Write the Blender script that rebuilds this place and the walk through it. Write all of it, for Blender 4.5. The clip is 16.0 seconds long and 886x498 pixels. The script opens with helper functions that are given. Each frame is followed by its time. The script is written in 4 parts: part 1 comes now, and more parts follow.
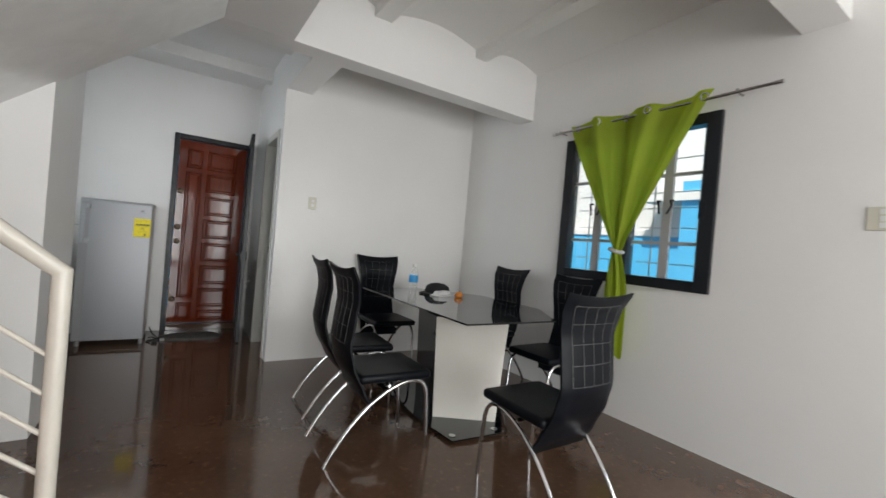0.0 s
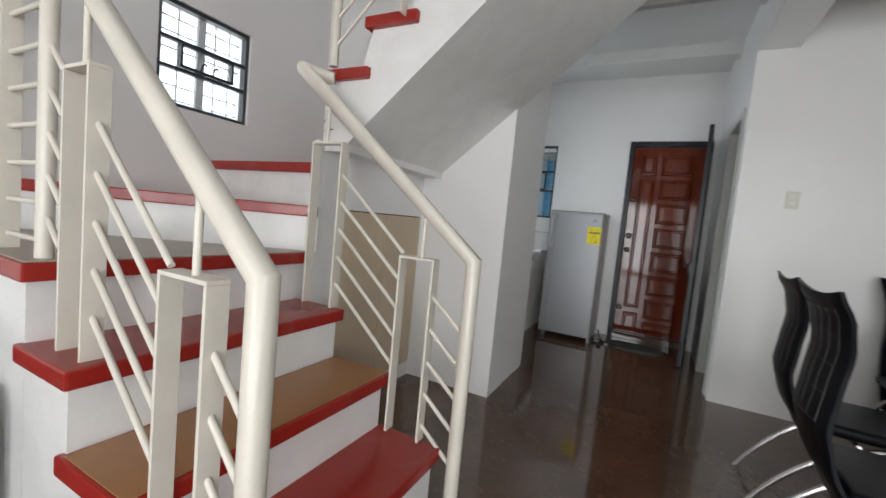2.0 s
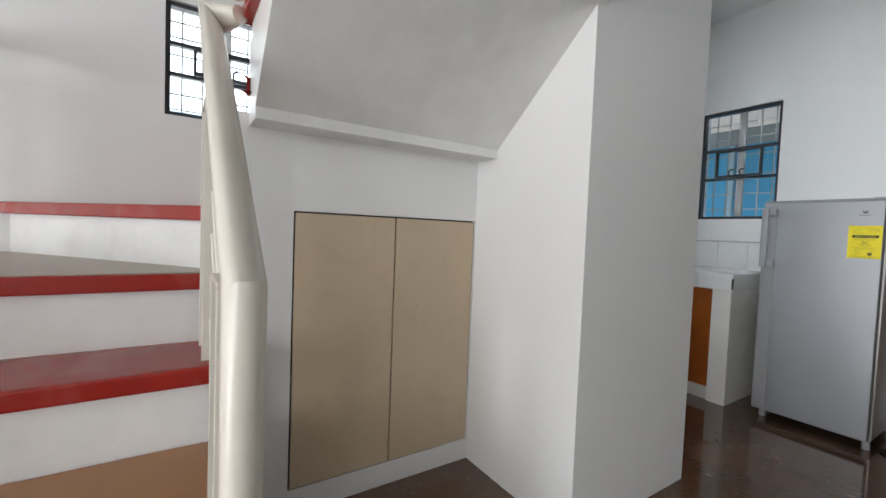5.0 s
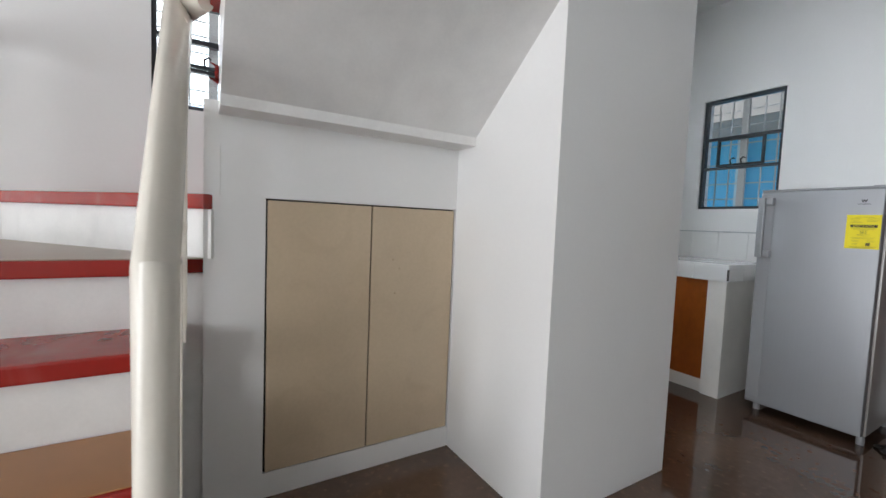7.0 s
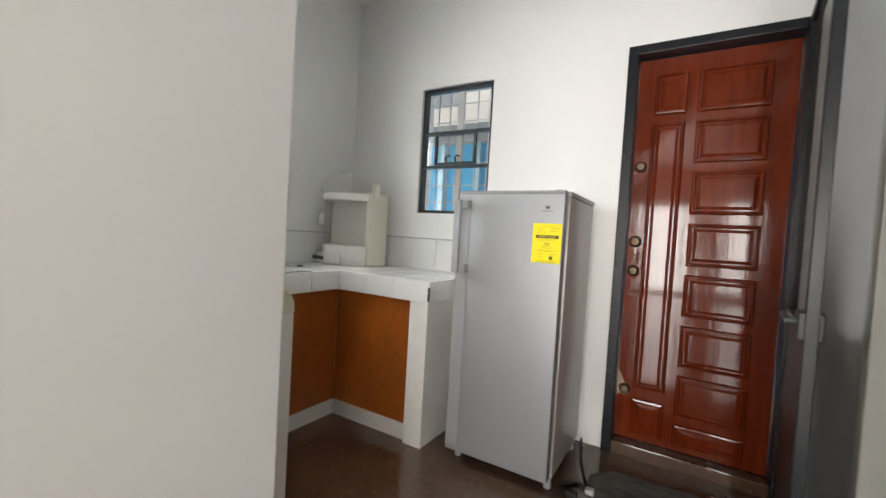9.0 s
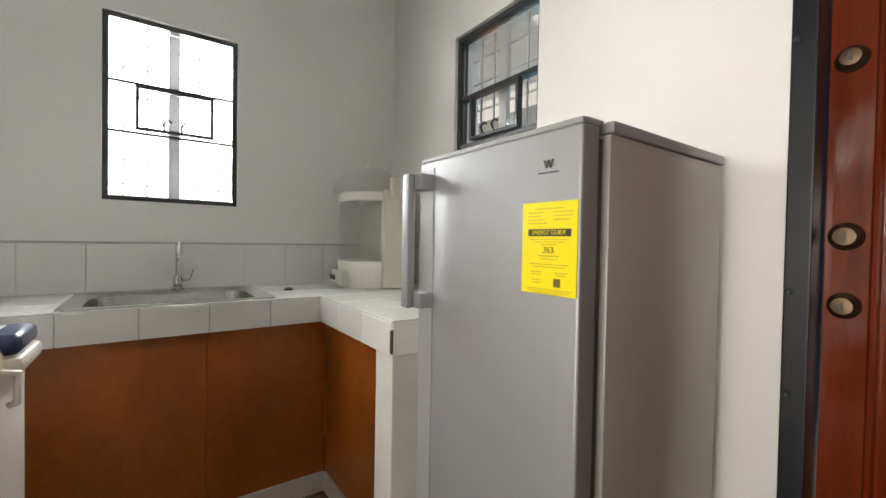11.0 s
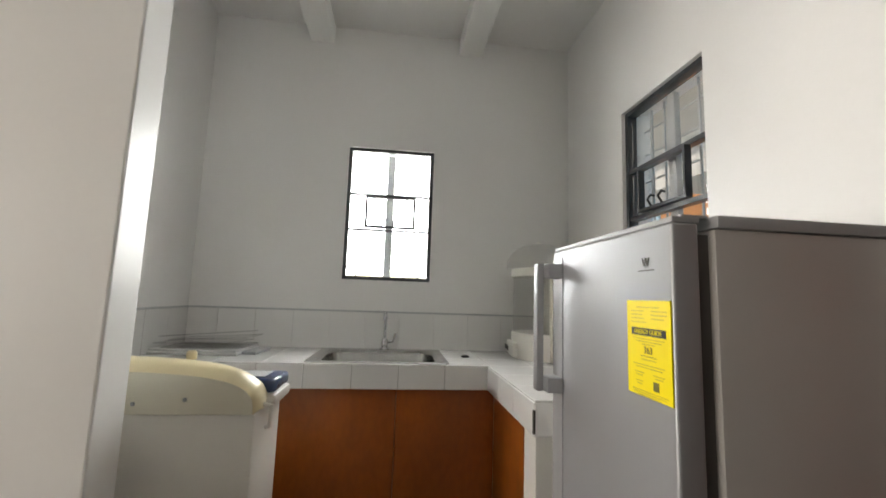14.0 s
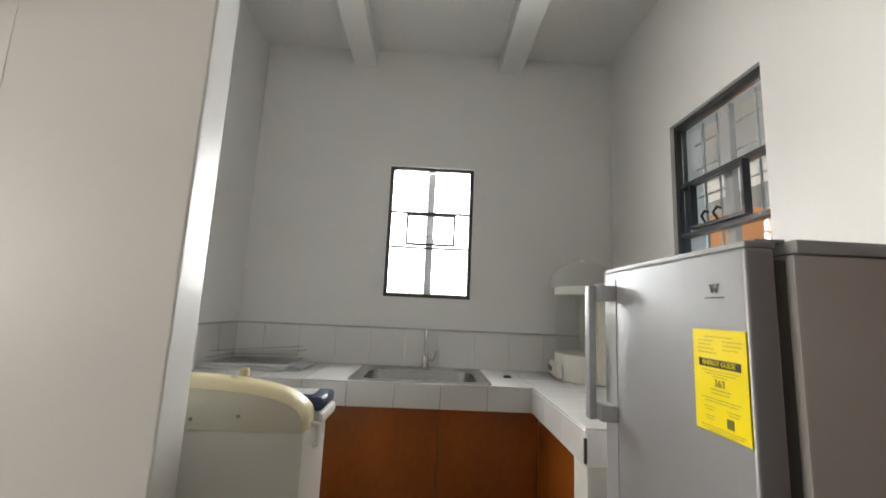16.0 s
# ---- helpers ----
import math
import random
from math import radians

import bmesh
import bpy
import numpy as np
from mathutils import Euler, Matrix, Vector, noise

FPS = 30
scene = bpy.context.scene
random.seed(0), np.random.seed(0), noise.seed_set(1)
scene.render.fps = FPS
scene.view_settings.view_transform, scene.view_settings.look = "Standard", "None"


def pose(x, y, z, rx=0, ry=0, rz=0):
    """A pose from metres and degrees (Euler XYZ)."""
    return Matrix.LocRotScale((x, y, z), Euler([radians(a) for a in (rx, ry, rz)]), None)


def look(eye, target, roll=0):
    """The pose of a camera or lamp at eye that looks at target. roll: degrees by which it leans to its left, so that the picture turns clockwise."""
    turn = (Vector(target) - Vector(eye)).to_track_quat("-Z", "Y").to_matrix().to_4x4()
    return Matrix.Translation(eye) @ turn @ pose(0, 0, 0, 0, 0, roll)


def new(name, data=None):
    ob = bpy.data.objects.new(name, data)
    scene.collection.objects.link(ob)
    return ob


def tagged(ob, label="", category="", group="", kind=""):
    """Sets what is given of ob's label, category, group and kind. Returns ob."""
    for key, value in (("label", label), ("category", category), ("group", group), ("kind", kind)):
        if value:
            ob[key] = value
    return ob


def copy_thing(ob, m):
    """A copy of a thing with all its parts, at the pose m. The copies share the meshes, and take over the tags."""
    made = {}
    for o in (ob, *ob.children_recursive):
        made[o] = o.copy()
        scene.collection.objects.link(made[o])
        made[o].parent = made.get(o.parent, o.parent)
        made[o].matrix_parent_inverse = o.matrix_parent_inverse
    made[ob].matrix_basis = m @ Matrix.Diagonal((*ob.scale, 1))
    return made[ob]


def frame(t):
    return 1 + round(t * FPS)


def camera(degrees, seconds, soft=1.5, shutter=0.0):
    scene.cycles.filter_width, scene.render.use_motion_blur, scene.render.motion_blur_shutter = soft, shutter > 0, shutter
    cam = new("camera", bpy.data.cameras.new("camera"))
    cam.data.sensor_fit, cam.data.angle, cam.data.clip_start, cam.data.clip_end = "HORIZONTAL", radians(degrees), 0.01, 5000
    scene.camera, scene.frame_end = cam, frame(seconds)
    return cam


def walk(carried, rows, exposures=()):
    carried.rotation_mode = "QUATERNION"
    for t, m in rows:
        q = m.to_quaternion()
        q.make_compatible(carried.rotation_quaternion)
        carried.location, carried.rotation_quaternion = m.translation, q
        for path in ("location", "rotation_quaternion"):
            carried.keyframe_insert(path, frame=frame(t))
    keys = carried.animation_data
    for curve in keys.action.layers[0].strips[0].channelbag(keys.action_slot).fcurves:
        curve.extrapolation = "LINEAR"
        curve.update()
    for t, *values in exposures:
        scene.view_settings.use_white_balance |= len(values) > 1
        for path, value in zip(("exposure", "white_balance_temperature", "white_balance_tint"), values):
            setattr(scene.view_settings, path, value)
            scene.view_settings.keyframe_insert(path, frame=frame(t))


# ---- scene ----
cam = camera(94.7, 16.0, shutter=0.35)
PATH = [
    (0, (-0.165, 0.185, 1.216), (0.934, 1.855, 1.205), 4.9),
    (0.5, (-0.042, 0.332, 1.195), (0.769, 2.16, 1.134), 6.2),
    (1, (0.113, 0.409, 1.172), (0.261, 2.399, 1.038), 6.8),
    (1.5, (0.081, 0.463, 1.164), (-0.399, 2.398, 1.002), 6.1),
    (2, (0.124, 0.617, 1.171), (-0.784, 2.392, 1.025), 5.5),
    (2.5, (0.174, 0.815, 1.167), (-0.943, 2.47, 1.052), 5.1),
    (3, (0.28, 1.094, 1.179), (-0.983, 2.641, 1.079), 4.8),
    (3.5, (0.314, 1.322, 1.159), (-1.069, 2.765, 1.075), 4.1),
    (4, (0.209, 1.606, 1.135), (-1.293, 2.925, 1.052), 3.2),
    (4.5, (0.179, 1.868, 1.119), (-1.467, 3.003, 1.073), 2.1),
    (7, (0.268, 2.111, 1.102), (-1.44, 3.144, 0.978), 2.3),
    (7.5, (0.258, 2.247, 1.096), (-1.192, 3.611, 0.902), 3.4),
    (8, (0.186, 2.568, 1.106), (-0.946, 4.205, 0.914), 4.5),
    (8.5, (0.129, 2.902, 1.135), (-0.825, 4.654, 0.993), 4.4),
    (9, (0.119, 3.287, 1.155), (-0.913, 4.999, 1.089), 3.4),
    (9.5, (0.031, 3.637, 1.136), (-1.187, 5.222, 1.086), 2.3),
    (12, (0.199, 4.69, 1.181), (-1.625, 5.509, 1.178), 1.0),
    (12.5, (0.269, 4.673, 1.193), (-1.642, 5.265, 1.21), 1.2),
    (13, (0.297, 4.639, 1.202), (-1.666, 5.023, 1.233), 1.7),
    (13.5, (0.304, 4.631, 1.2), (-1.675, 4.909, 1.28), 2.0),
    (14, (0.291, 4.624, 1.229), (-1.682, 4.852, 1.463), 2.0),
    (14.5, (0.287, 4.618, 1.265), (-1.669, 4.803, 1.636), 1.7),
    (15, (0.285, 4.612, 1.283), (-1.658, 4.739, 1.74), 1.6),
    (15.5, (0.286, 4.594, 1.278), (-1.666, 4.665, 1.709), 1.9),
    (16, (0.284, 4.587, 1.249), (-1.693, 4.644, 1.544), 2.6),
]
EXPOSURES = [
    (0.0, -0.05, 6600, 8), (0.5, 0.17, 6600, 8), (1.0, 0.10, 6750, 7), (1.5, -0.13, 6450, 8), (2.3, -0.17, 6450, 8), (3.0, -0.05, 6450, 8), (4.0, -0.02, 6400, 8), (4.5, 0.18, 6400, 8), (7.0, 0.30, 6300, 9), (8.0, 0.50, 6500, 9), (8.5, 0.58, 6750, 9),
    (9.0, 0.95, 7100, 10), (9.5, 0.98, 7250, 10), (9.8, 0.95, 7300, 10), (12.0, 0.9, 7700, 11), (13.0, 0.85, 7700, 11), (14.5, 0.66, 7500, 11), (15.0, 0.61, 7500, 11), (16.0, 0.66, 7500, 11),
]
walk(cam, [(t, look(eye, target, roll)) for t, eye, target, roll in PATH], EXPOSURES)

# ---- world and light ----
world = bpy.data.worlds.new("sky_world")
scene.world = world
world.use_nodes = True
wn = world.node_tree
sky = wn.nodes.new("ShaderNodeTexSky")
sky.sky_type = "NISHITA"
sky.sun_disc = False
sky.sun_elevation = radians(50)
sky.sun_rotation = radians(243)
wn.nodes["Background"].inputs["Strength"].default_value = 0.14
wn.links.new(sky.outputs[0], wn.nodes["Background"].inputs["Color"])

sun_data = bpy.data.lights.new("sun", "SUN")
sun_data.energy, sun_data.angle, sun_data.color = 5.0, radians(0.6), (1.0, 0.95, 0.88)
sun = new("sun", sun_data)
sun.matrix_basis = look((-6.0, -3.0, 8.0), (0.0, 0.0, 0.0))


def area_lamp(name, eye, target, width, height, watts, colour=(0.93, 0.97, 1.0)):
    """A rectangular area lamp: daylight in an opening, or added fill."""
    d = bpy.data.lights.new(name, "AREA")
    d.shape, d.size, d.size_y, d.energy, d.color = "RECTANGLE", width, height, watts, colour
    o = new(name, d)
    o.matrix_basis = look(eye, target)
    return o


area_lamp("daylight_front_door", (-0.45, -3.32, 1.13), (-0.45, 0, 0.0), 1.0, 2.2, 84, (0.97, 0.98, 1.0))
area_lamp("daylight_front_window", (1.65, -3.32, 1.2), (1.65, 0, 0.1), 1.6, 2.2, 110, (0.97, 0.98, 1.0))
# added fill with no known window, brightens the risers and low walls
area_lamp("fill_living_side", (2.88, -1.55, 1.55), (-0.6, 0.9, 0.5), 1.5, 1.4, 55, (0.97, 0.98, 1.0))
# added fill inside the closed upper stairwell, which has no opening there
area_lamp("fill_upper_stairwell", (-1.0, 0.2, 5.2), (-1.2, 1.6, 1.5), 1.6, 1.2, 3, (0.98, 0.98, 1.0))
area_lamp("daylight_kitchen", (-2.62, 4.57, 1.76), (-1.2, 4.57, 1.10), 0.64, 1.06, 58, (0.82, 0.91, 1.0))
area_lamp("daylight_stairs", (-2.72, 2.19, 1.96), (0, 2.19, 1.96), 1.0, 1.0, 9)


# ---- materials ----
def material(name, base, rough=0.5, metal=0.0, spread=0.06, scale=6.0, fine=140.0, bump=0.05, coat=0.0, rough_spread=0.1):
    """Painted or plain surface: tone drifts at a large and a fine scale, with slight relief."""
    m = bpy.data.materials.new(name)
    m.use_nodes = True
    nt = m.node_tree
    b = nt.nodes["Principled BSDF"]
    co = nt.nodes.new("ShaderNodeTexCoord")
    big, small = nt.nodes.new("ShaderNodeTexNoise"), nt.nodes.new("ShaderNodeTexNoise")
    big.inputs["Scale"].default_value, big.inputs["Detail"].default_value = scale, 4
    small.inputs["Scale"].default_value, small.inputs["Detail"].default_value = fine, 3
    nt.links.new(co.outputs["Object"], big.inputs["Vector"])
    nt.links.new(co.outputs["Object"], small.inputs["Vector"])
    add = nt.nodes.new("ShaderNodeMath")
    add.operation = "MULTIPLY_ADD"
    add.inputs[1].default_value = 0.35
    nt.links.new(small.outputs["Fac"], add.inputs[0])
    nt.links.new(big.outputs["Fac"], add.inputs[2])
    ramp = nt.nodes.new("ShaderNodeMapRange")
    ramp.inputs["From Min"].default_value, ramp.inputs["From Max"].default_value = 0.4, 0.95
    ramp.inputs["To Min"].default_value, ramp.inputs["To Max"].default_value = 1 - spread, 1 + spread
    nt.links.new(add.outputs[0], ramp.inputs["Value"])
    mix = nt.nodes.new("ShaderNodeVectorMath")
    mix.operation = "SCALE"
    mix.inputs[0].default_value = base
    nt.links.new(ramp.outputs[0], mix.inputs["Scale"])
    nt.links.new(mix.outputs[0], b.inputs["Base Color"])
    rr = nt.nodes.new("ShaderNodeMapRange")
    rr.inputs["To Min"].default_value, rr.inputs["To Max"].default_value = max(0.02, rough * (1 - rough_spread)), min(1, rough * (1 + rough_spread))
    nt.links.new(big.outputs["Fac"], rr.inputs["Value"])
    nt.links.new(rr.outputs[0], b.inputs["Roughness"])
    b.inputs["Metallic"].default_value = metal
    b.inputs["Coat Weight"].default_value = coat
    b.inputs["Coat Roughness"].default_value = 0.06
    if bump:
        bp = nt.nodes.new("ShaderNodeBump")
        bp.inputs["Strength"].default_value, bp.inputs["Distance"].default_value = bump, 0.004
        nt.links.new(add.outputs[0], bp.inputs["Height"])
        nt.links.new(bp.outputs[0], b.inputs["Normal"])
    return m


def stretched(m, sx, sy, sz):
    """Stretches a material's grain along an axis."""
    nt = m.node_tree
    mp = nt.nodes.new("ShaderNodeMapping")
    mp.inputs["Scale"].default_value = (sx, sy, sz)
    co = [n for n in nt.nodes if n.type == "TEX_COORD"][0]
    nt.links.new(co.outputs["Object"], mp.inputs["Vector"])
    for n in nt.nodes:
        if n.type == "TEX_NOISE":
            nt.links.new(mp.outputs[0], n.inputs["Vector"])
    return m


WALL = material("white_wall_paint", (0.80, 0.79, 0.775), 0.36, spread=0.025, scale=1.6, fine=60, bump=0.10)
CEIL = material("white_ceiling_paint", (0.80, 0.79, 0.77), 0.6, spread=0.03, scale=1.4, fine=45, bump=0.12)
RISER = material("white_riser_paint", (0.78, 0.77, 0.75), 0.30, spread=0.06, scale=7, fine=90, bump=0.12)
RED = material("red_tread_enamel", (0.31, 0.018, 0.012), 0.24, spread=0.07, scale=5, fine=25, bump=0.02, rough_spread=0.15)


def scuffed(m, pale, scale, most):
    """Lays patches of pale dust and scuffs over a paint."""
    nt = m.node_tree
    b = nt.nodes["Principled BSDF"]
    co = [n for n in nt.nodes if n.type == "TEX_COORD"][0]
    noi = nt.nodes.new("ShaderNodeTexNoise")
    noi.inputs["Scale"].default_value, noi.inputs["Detail"].default_value, noi.inputs["Distortion"].default_value = scale, 8, 1.2
    nt.links.new(co.outputs["Object"], noi.inputs["Vector"])
    cut = nt.nodes.new("ShaderNodeMapRange")
    cut.inputs["From Min"].default_value, cut.inputs["From Max"].default_value, cut.inputs["To Max"].default_value = 0.54, 0.76, most
    nt.links.new(noi.outputs["Fac"], cut.inputs["Value"])
    mix = nt.nodes.new("ShaderNodeMix")
    mix.data_type = "RGBA"
    old = b.inputs["Base Color"].links[0].from_socket
    nt.links.new(cut.outputs[0], mix.inputs["Factor"])
    nt.links.new(old, mix.inputs["A"])
    mix.inputs["B"].default_value = (*pale, 1)
    nt.links.new(mix.outputs["Result"], b.inputs["Base Color"])
    return m


scuffed(RED, (0.42, 0.20, 0.18), 4.0, 0.18)
scuffed(RISER, (0.50, 0.50, 0.50), 3.0, 0.22)
TAN = material("worn_brown_tread", (0.36, 0.172, 0.068), 0.30, spread=0.07, scale=5, fine=22, bump=0, rough_spread=0.1)
GREYTAN = material("dusty_tread", (0.36, 0.30, 0.24), 0.35, spread=0.12, scale=6, fine=110, bump=0.12)
CREAM_METAL = material("cream_rail_enamel", (0.69, 0.645, 0.565), 0.26, spread=0.05, scale=9, fine=120, bump=0.05)
BEIGE = material("beige_cupboard_board", (0.56, 0.445, 0.31), 0.40, spread=0.09, scale=2.5, fine=70, bump=0.08)
scuffed(BEIGE, (0.42, 0.31, 0.20), 5.0, 0.3)
HOLE = material("brown_filler", (0.43, 0.33, 0.22), 0.6)
DARKGAP = material("dark_recess", (0.05, 0.045, 0.04), 0.8)
BLACKFRAME = material("black_frame_paint", (0.012, 0.014, 0.018), 0.32, spread=0.2)
BLACKFRAME.node_tree.nodes["Principled BSDF"].inputs["Specular IOR Level"].default_value = 0.3
STEELFRAME = material("charcoal_steel_frame", (0.03, 0.035, 0.04), 0.38, spread=0.2)
MULLION = material("grey_aluminium", (0.42, 0.42, 0.42), 0.4, spread=0.06)
GRILLE = material("pale_grille_paint", (0.45, 0.46, 0.47), 0.4, spread=0.06)
WOOD = stretched(material("varnished_red_wood", (0.15, 0.021, 0.006), 0.07, spread=0.3, scale=5, fine=24, bump=0.10, coat=0.0), 6, 6, 0.6)
WOOD.node_tree.nodes["Principled BSDF"].inputs["Specular IOR Level"].default_value = 0.4
BAREWOOD = material("bare_scuffed_wood", (0.42, 0.30, 0.22), 0.6, spread=0.2, scale=20)
PLY = stretched(material("stained_brown_plywood", (0.36, 0.092, 0.014), 0.30, spread=0.34, scale=3.0, fine=40, bump=0.06), 1, 1, 0.55)
TILE = material("white_glazed_tile", (0.78, 0.77, 0.755), 0.12, spread=0.02, scale=3, bump=0.02)
GROUT = material("grey_grout", (0.42, 0.41, 0.39), 0.8, spread=0.1)
PLASTER = material("white_plinth_plaster", (0.74, 0.72, 0.68), 0.5, spread=0.08, scale=4)
STEEL = stretched(material("brushed_stainless", (0.43, 0.42, 0.405), 0.26, metal=1.0, spread=0.06, fine=200, bump=0.03), 1, 14, 1)
CHROME = material("polished_chrome", (0.62, 0.62, 0.63), 0.06, metal=1.0, spread=0.02, bump=0)
FRIDGE = stretched(material("brushed_silver_door", (0.37, 0.376, 0.39), 0.46, metal=0.5, spread=0.02, scale=8, fine=220, bump=0.02), 14, 14, 0.4)
FRIDGE.node_tree.nodes["Principled BSDF"].inputs["Specular IOR Level"].default_value = 0.3
FRIDGE_SIDE = material("grey_fridge_side", (0.42, 0.395, 0.375), 0.32, metal=0.15, spread=0.04, scale=3, fine=260, bump=0.03)
FRIDGE_GREY = material("grey_plastic_trim", (0.30, 0.30, 0.305), 0.35, spread=0.04)
GASKET = material("dark_gasket", (0.09, 0.08, 0.072), 0.6)
YELLOW = material("yellow_label_paper", (0.90, 0.74, 0.0), 0.45, spread=0.03)
INK = material("black_ink", (0.02, 0.02, 0.015), 0.5)
INK_THIN = material("grey_ink", (0.14, 0.115, 0.02), 0.5)
INK_SOFT = material("faint_ink", (0.50, 0.41, 0.02), 0.5)
LEATHER = material("black_faux_leather", (0.0045, 0.0055, 0.008), 0.36, spread=0.15, scale=10, fine=320, bump=0.16)
LEATHER.node_tree.nodes["Principled BSDF"].inputs["Specular IOR Level"].default_value = 0.14
STITCH = material("pale_stitching", (0.13, 0.13, 0.13), 0.7)
BLACKGLASS = material("black_glass", (0.006, 0.007, 0.008), 0.04, spread=0.1, bump=0, coat=0.5)
GLOSSWHITE = material("gloss_white_panel", (0.74, 0.72, 0.66), 0.10, spread=0.02, bump=0)
GLOSSBLACK = material("gloss_black_panel", (0.008, 0.010, 0.016), 0.10, spread=0.1, bump=0)
SWITCH = material("ivory_switch_plastic", (0.62, 0.60, 0.50), 0.35, spread=0.03)
WASHER = material("white_washer_plastic", (0.80, 0.77, 0.71), 0.35, spread=0.03, scale=2)
WCREAM = material("yellowed_plastic", (0.74, 0.635, 0.40), 0.34, spread=0.05, scale=3)
HOODFACE = material("aged_cream_plastic", (0.70, 0.66, 0.54), 0.35, spread=0.04, scale=3)
NAVY = material("navy_plastic", (0.04, 0.06, 0.13), 0.25, spread=0.06)
PALECREAM = material("cream_plastic", (0.70, 0.66, 0.55), 0.32, spread=0.04)
BRASS = material("satin_lock_metal", (0.15, 0.105, 0.07), 0.5, metal=1.0, spread=0.08)
SCREENMESH = material("dark_insect_mesh", (0.03, 0.028, 0.028), 0.6, spread=0.2)
SCREENMESH.node_tree.nodes["Principled BSDF"].inputs["Alpha"].default_value = 0.35
MATTING = material("charcoal_mat_pile", (0.10, 0.095, 0.088), 0.95, spread=0.4, scale=14, fine=380, bump=0.9)
BLUE = material("blue_exterior_paint", (0.09, 0.48, 0.80), 0.6, spread=0.06, scale=1.2)
PALEBLUE = material("pale_blue_exterior_paint", (0.42, 0.62, 0.72), 0.6, spread=0.05, scale=1.2)
EXTWHITE = material("white_exterior_paint", (0.80, 0.79, 0.76), 0.6, spread=0.05, scale=1.2)
ORANGE = material("orange_exterior_paint", (0.62, 0.24, 0.06), 0.6, spread=0.08, scale=1.5)
GREYROOF = material("grey_eave_board", (0.40, 0.39, 0.37), 0.7, spread=0.1)
EARTH = material("concrete_yard", (0.30, 0.29, 0.27), 0.85, spread=0.2, scale=2)
BATHTILE = material("dark_bathroom_tile", (0.07, 0.075, 0.08), 0.2, spread=0.4, scale=5)
JAMB = material("ivory_door_frame", (0.58, 0.58, 0.54), 0.32, spread=0.05)
PAPER = material("white_paper", (0.75, 0.75, 0.74), 0.7, spread=0.03)
FABRIC = material("black_cloth", (0.012, 0.012, 0.014), 0.85, spread=0.3, fine=300, bump=0.5)
ORANGEBAG = material("orange_wrapper", (0.65, 0.22, 0.03), 0.25, spread=0.2)
LABELBLUE = material("blue_bottle_label", (0.03, 0.28, 0.60), 0.4, spread=0.1)
RUBBER = material("black_rubber", (0.012, 0.012, 0.012), 0.6)


def curtain_material():
    m = material("lime_green_curtain", (0.42, 0.52, 0.05), 0.8, spread=0.10, scale=4, fine=500, bump=0.25)
    nt = m.node_tree
    b = nt.nodes["Principled BSDF"]
    t = nt.nodes.new("ShaderNodeBsdfTranslucent")
    t.inputs["Color"].default_value = (0.46, 0.58, 0.04, 1)
    mix = nt.nodes.new("ShaderNodeMixShader")
    mix.inputs[0].default_value = 0.55
    nt.links.new(b.outputs[0], mix.inputs[1])
    nt.links.new(t.outputs[0], mix.inputs[2])
    nt.links.new(mix.outputs[0], nt.nodes["Material Output"].inputs[0])
    return m


CURTAIN = curtain_material()


def glass_material(name, colour, rough=0.0, weight=1.0):
    m = bpy.data.materials.new(name)
    m.use_nodes = True
    b = m.node_tree.nodes["Principled BSDF"]
    b.inputs["Base Color"].default_value = (*colour, 1)
    b.inputs["Transmission Weight"].default_value = weight
    b.inputs["Roughness"].default_value = rough
    b.inputs["IOR"].default_value = 1.45
    return m


GLASS = glass_material("clear_pane", (0.96, 0.98, 0.98))
CLEARPLASTIC = material("clear_plastic", (0.70, 0.71, 0.68), 0.12, spread=0.03, bump=0)
CLEARPLASTIC.node_tree.nodes["Principled BSDF"].inputs["Alpha"].default_value = 0.18


CLEARDOME = material("hazy_clear_plastic", (0.72, 0.72, 0.69), 0.10, spread=0.03, bump=0)
CLEARDOME.node_tree.nodes["Principled BSDF"].inputs["Alpha"].default_value = 0.2


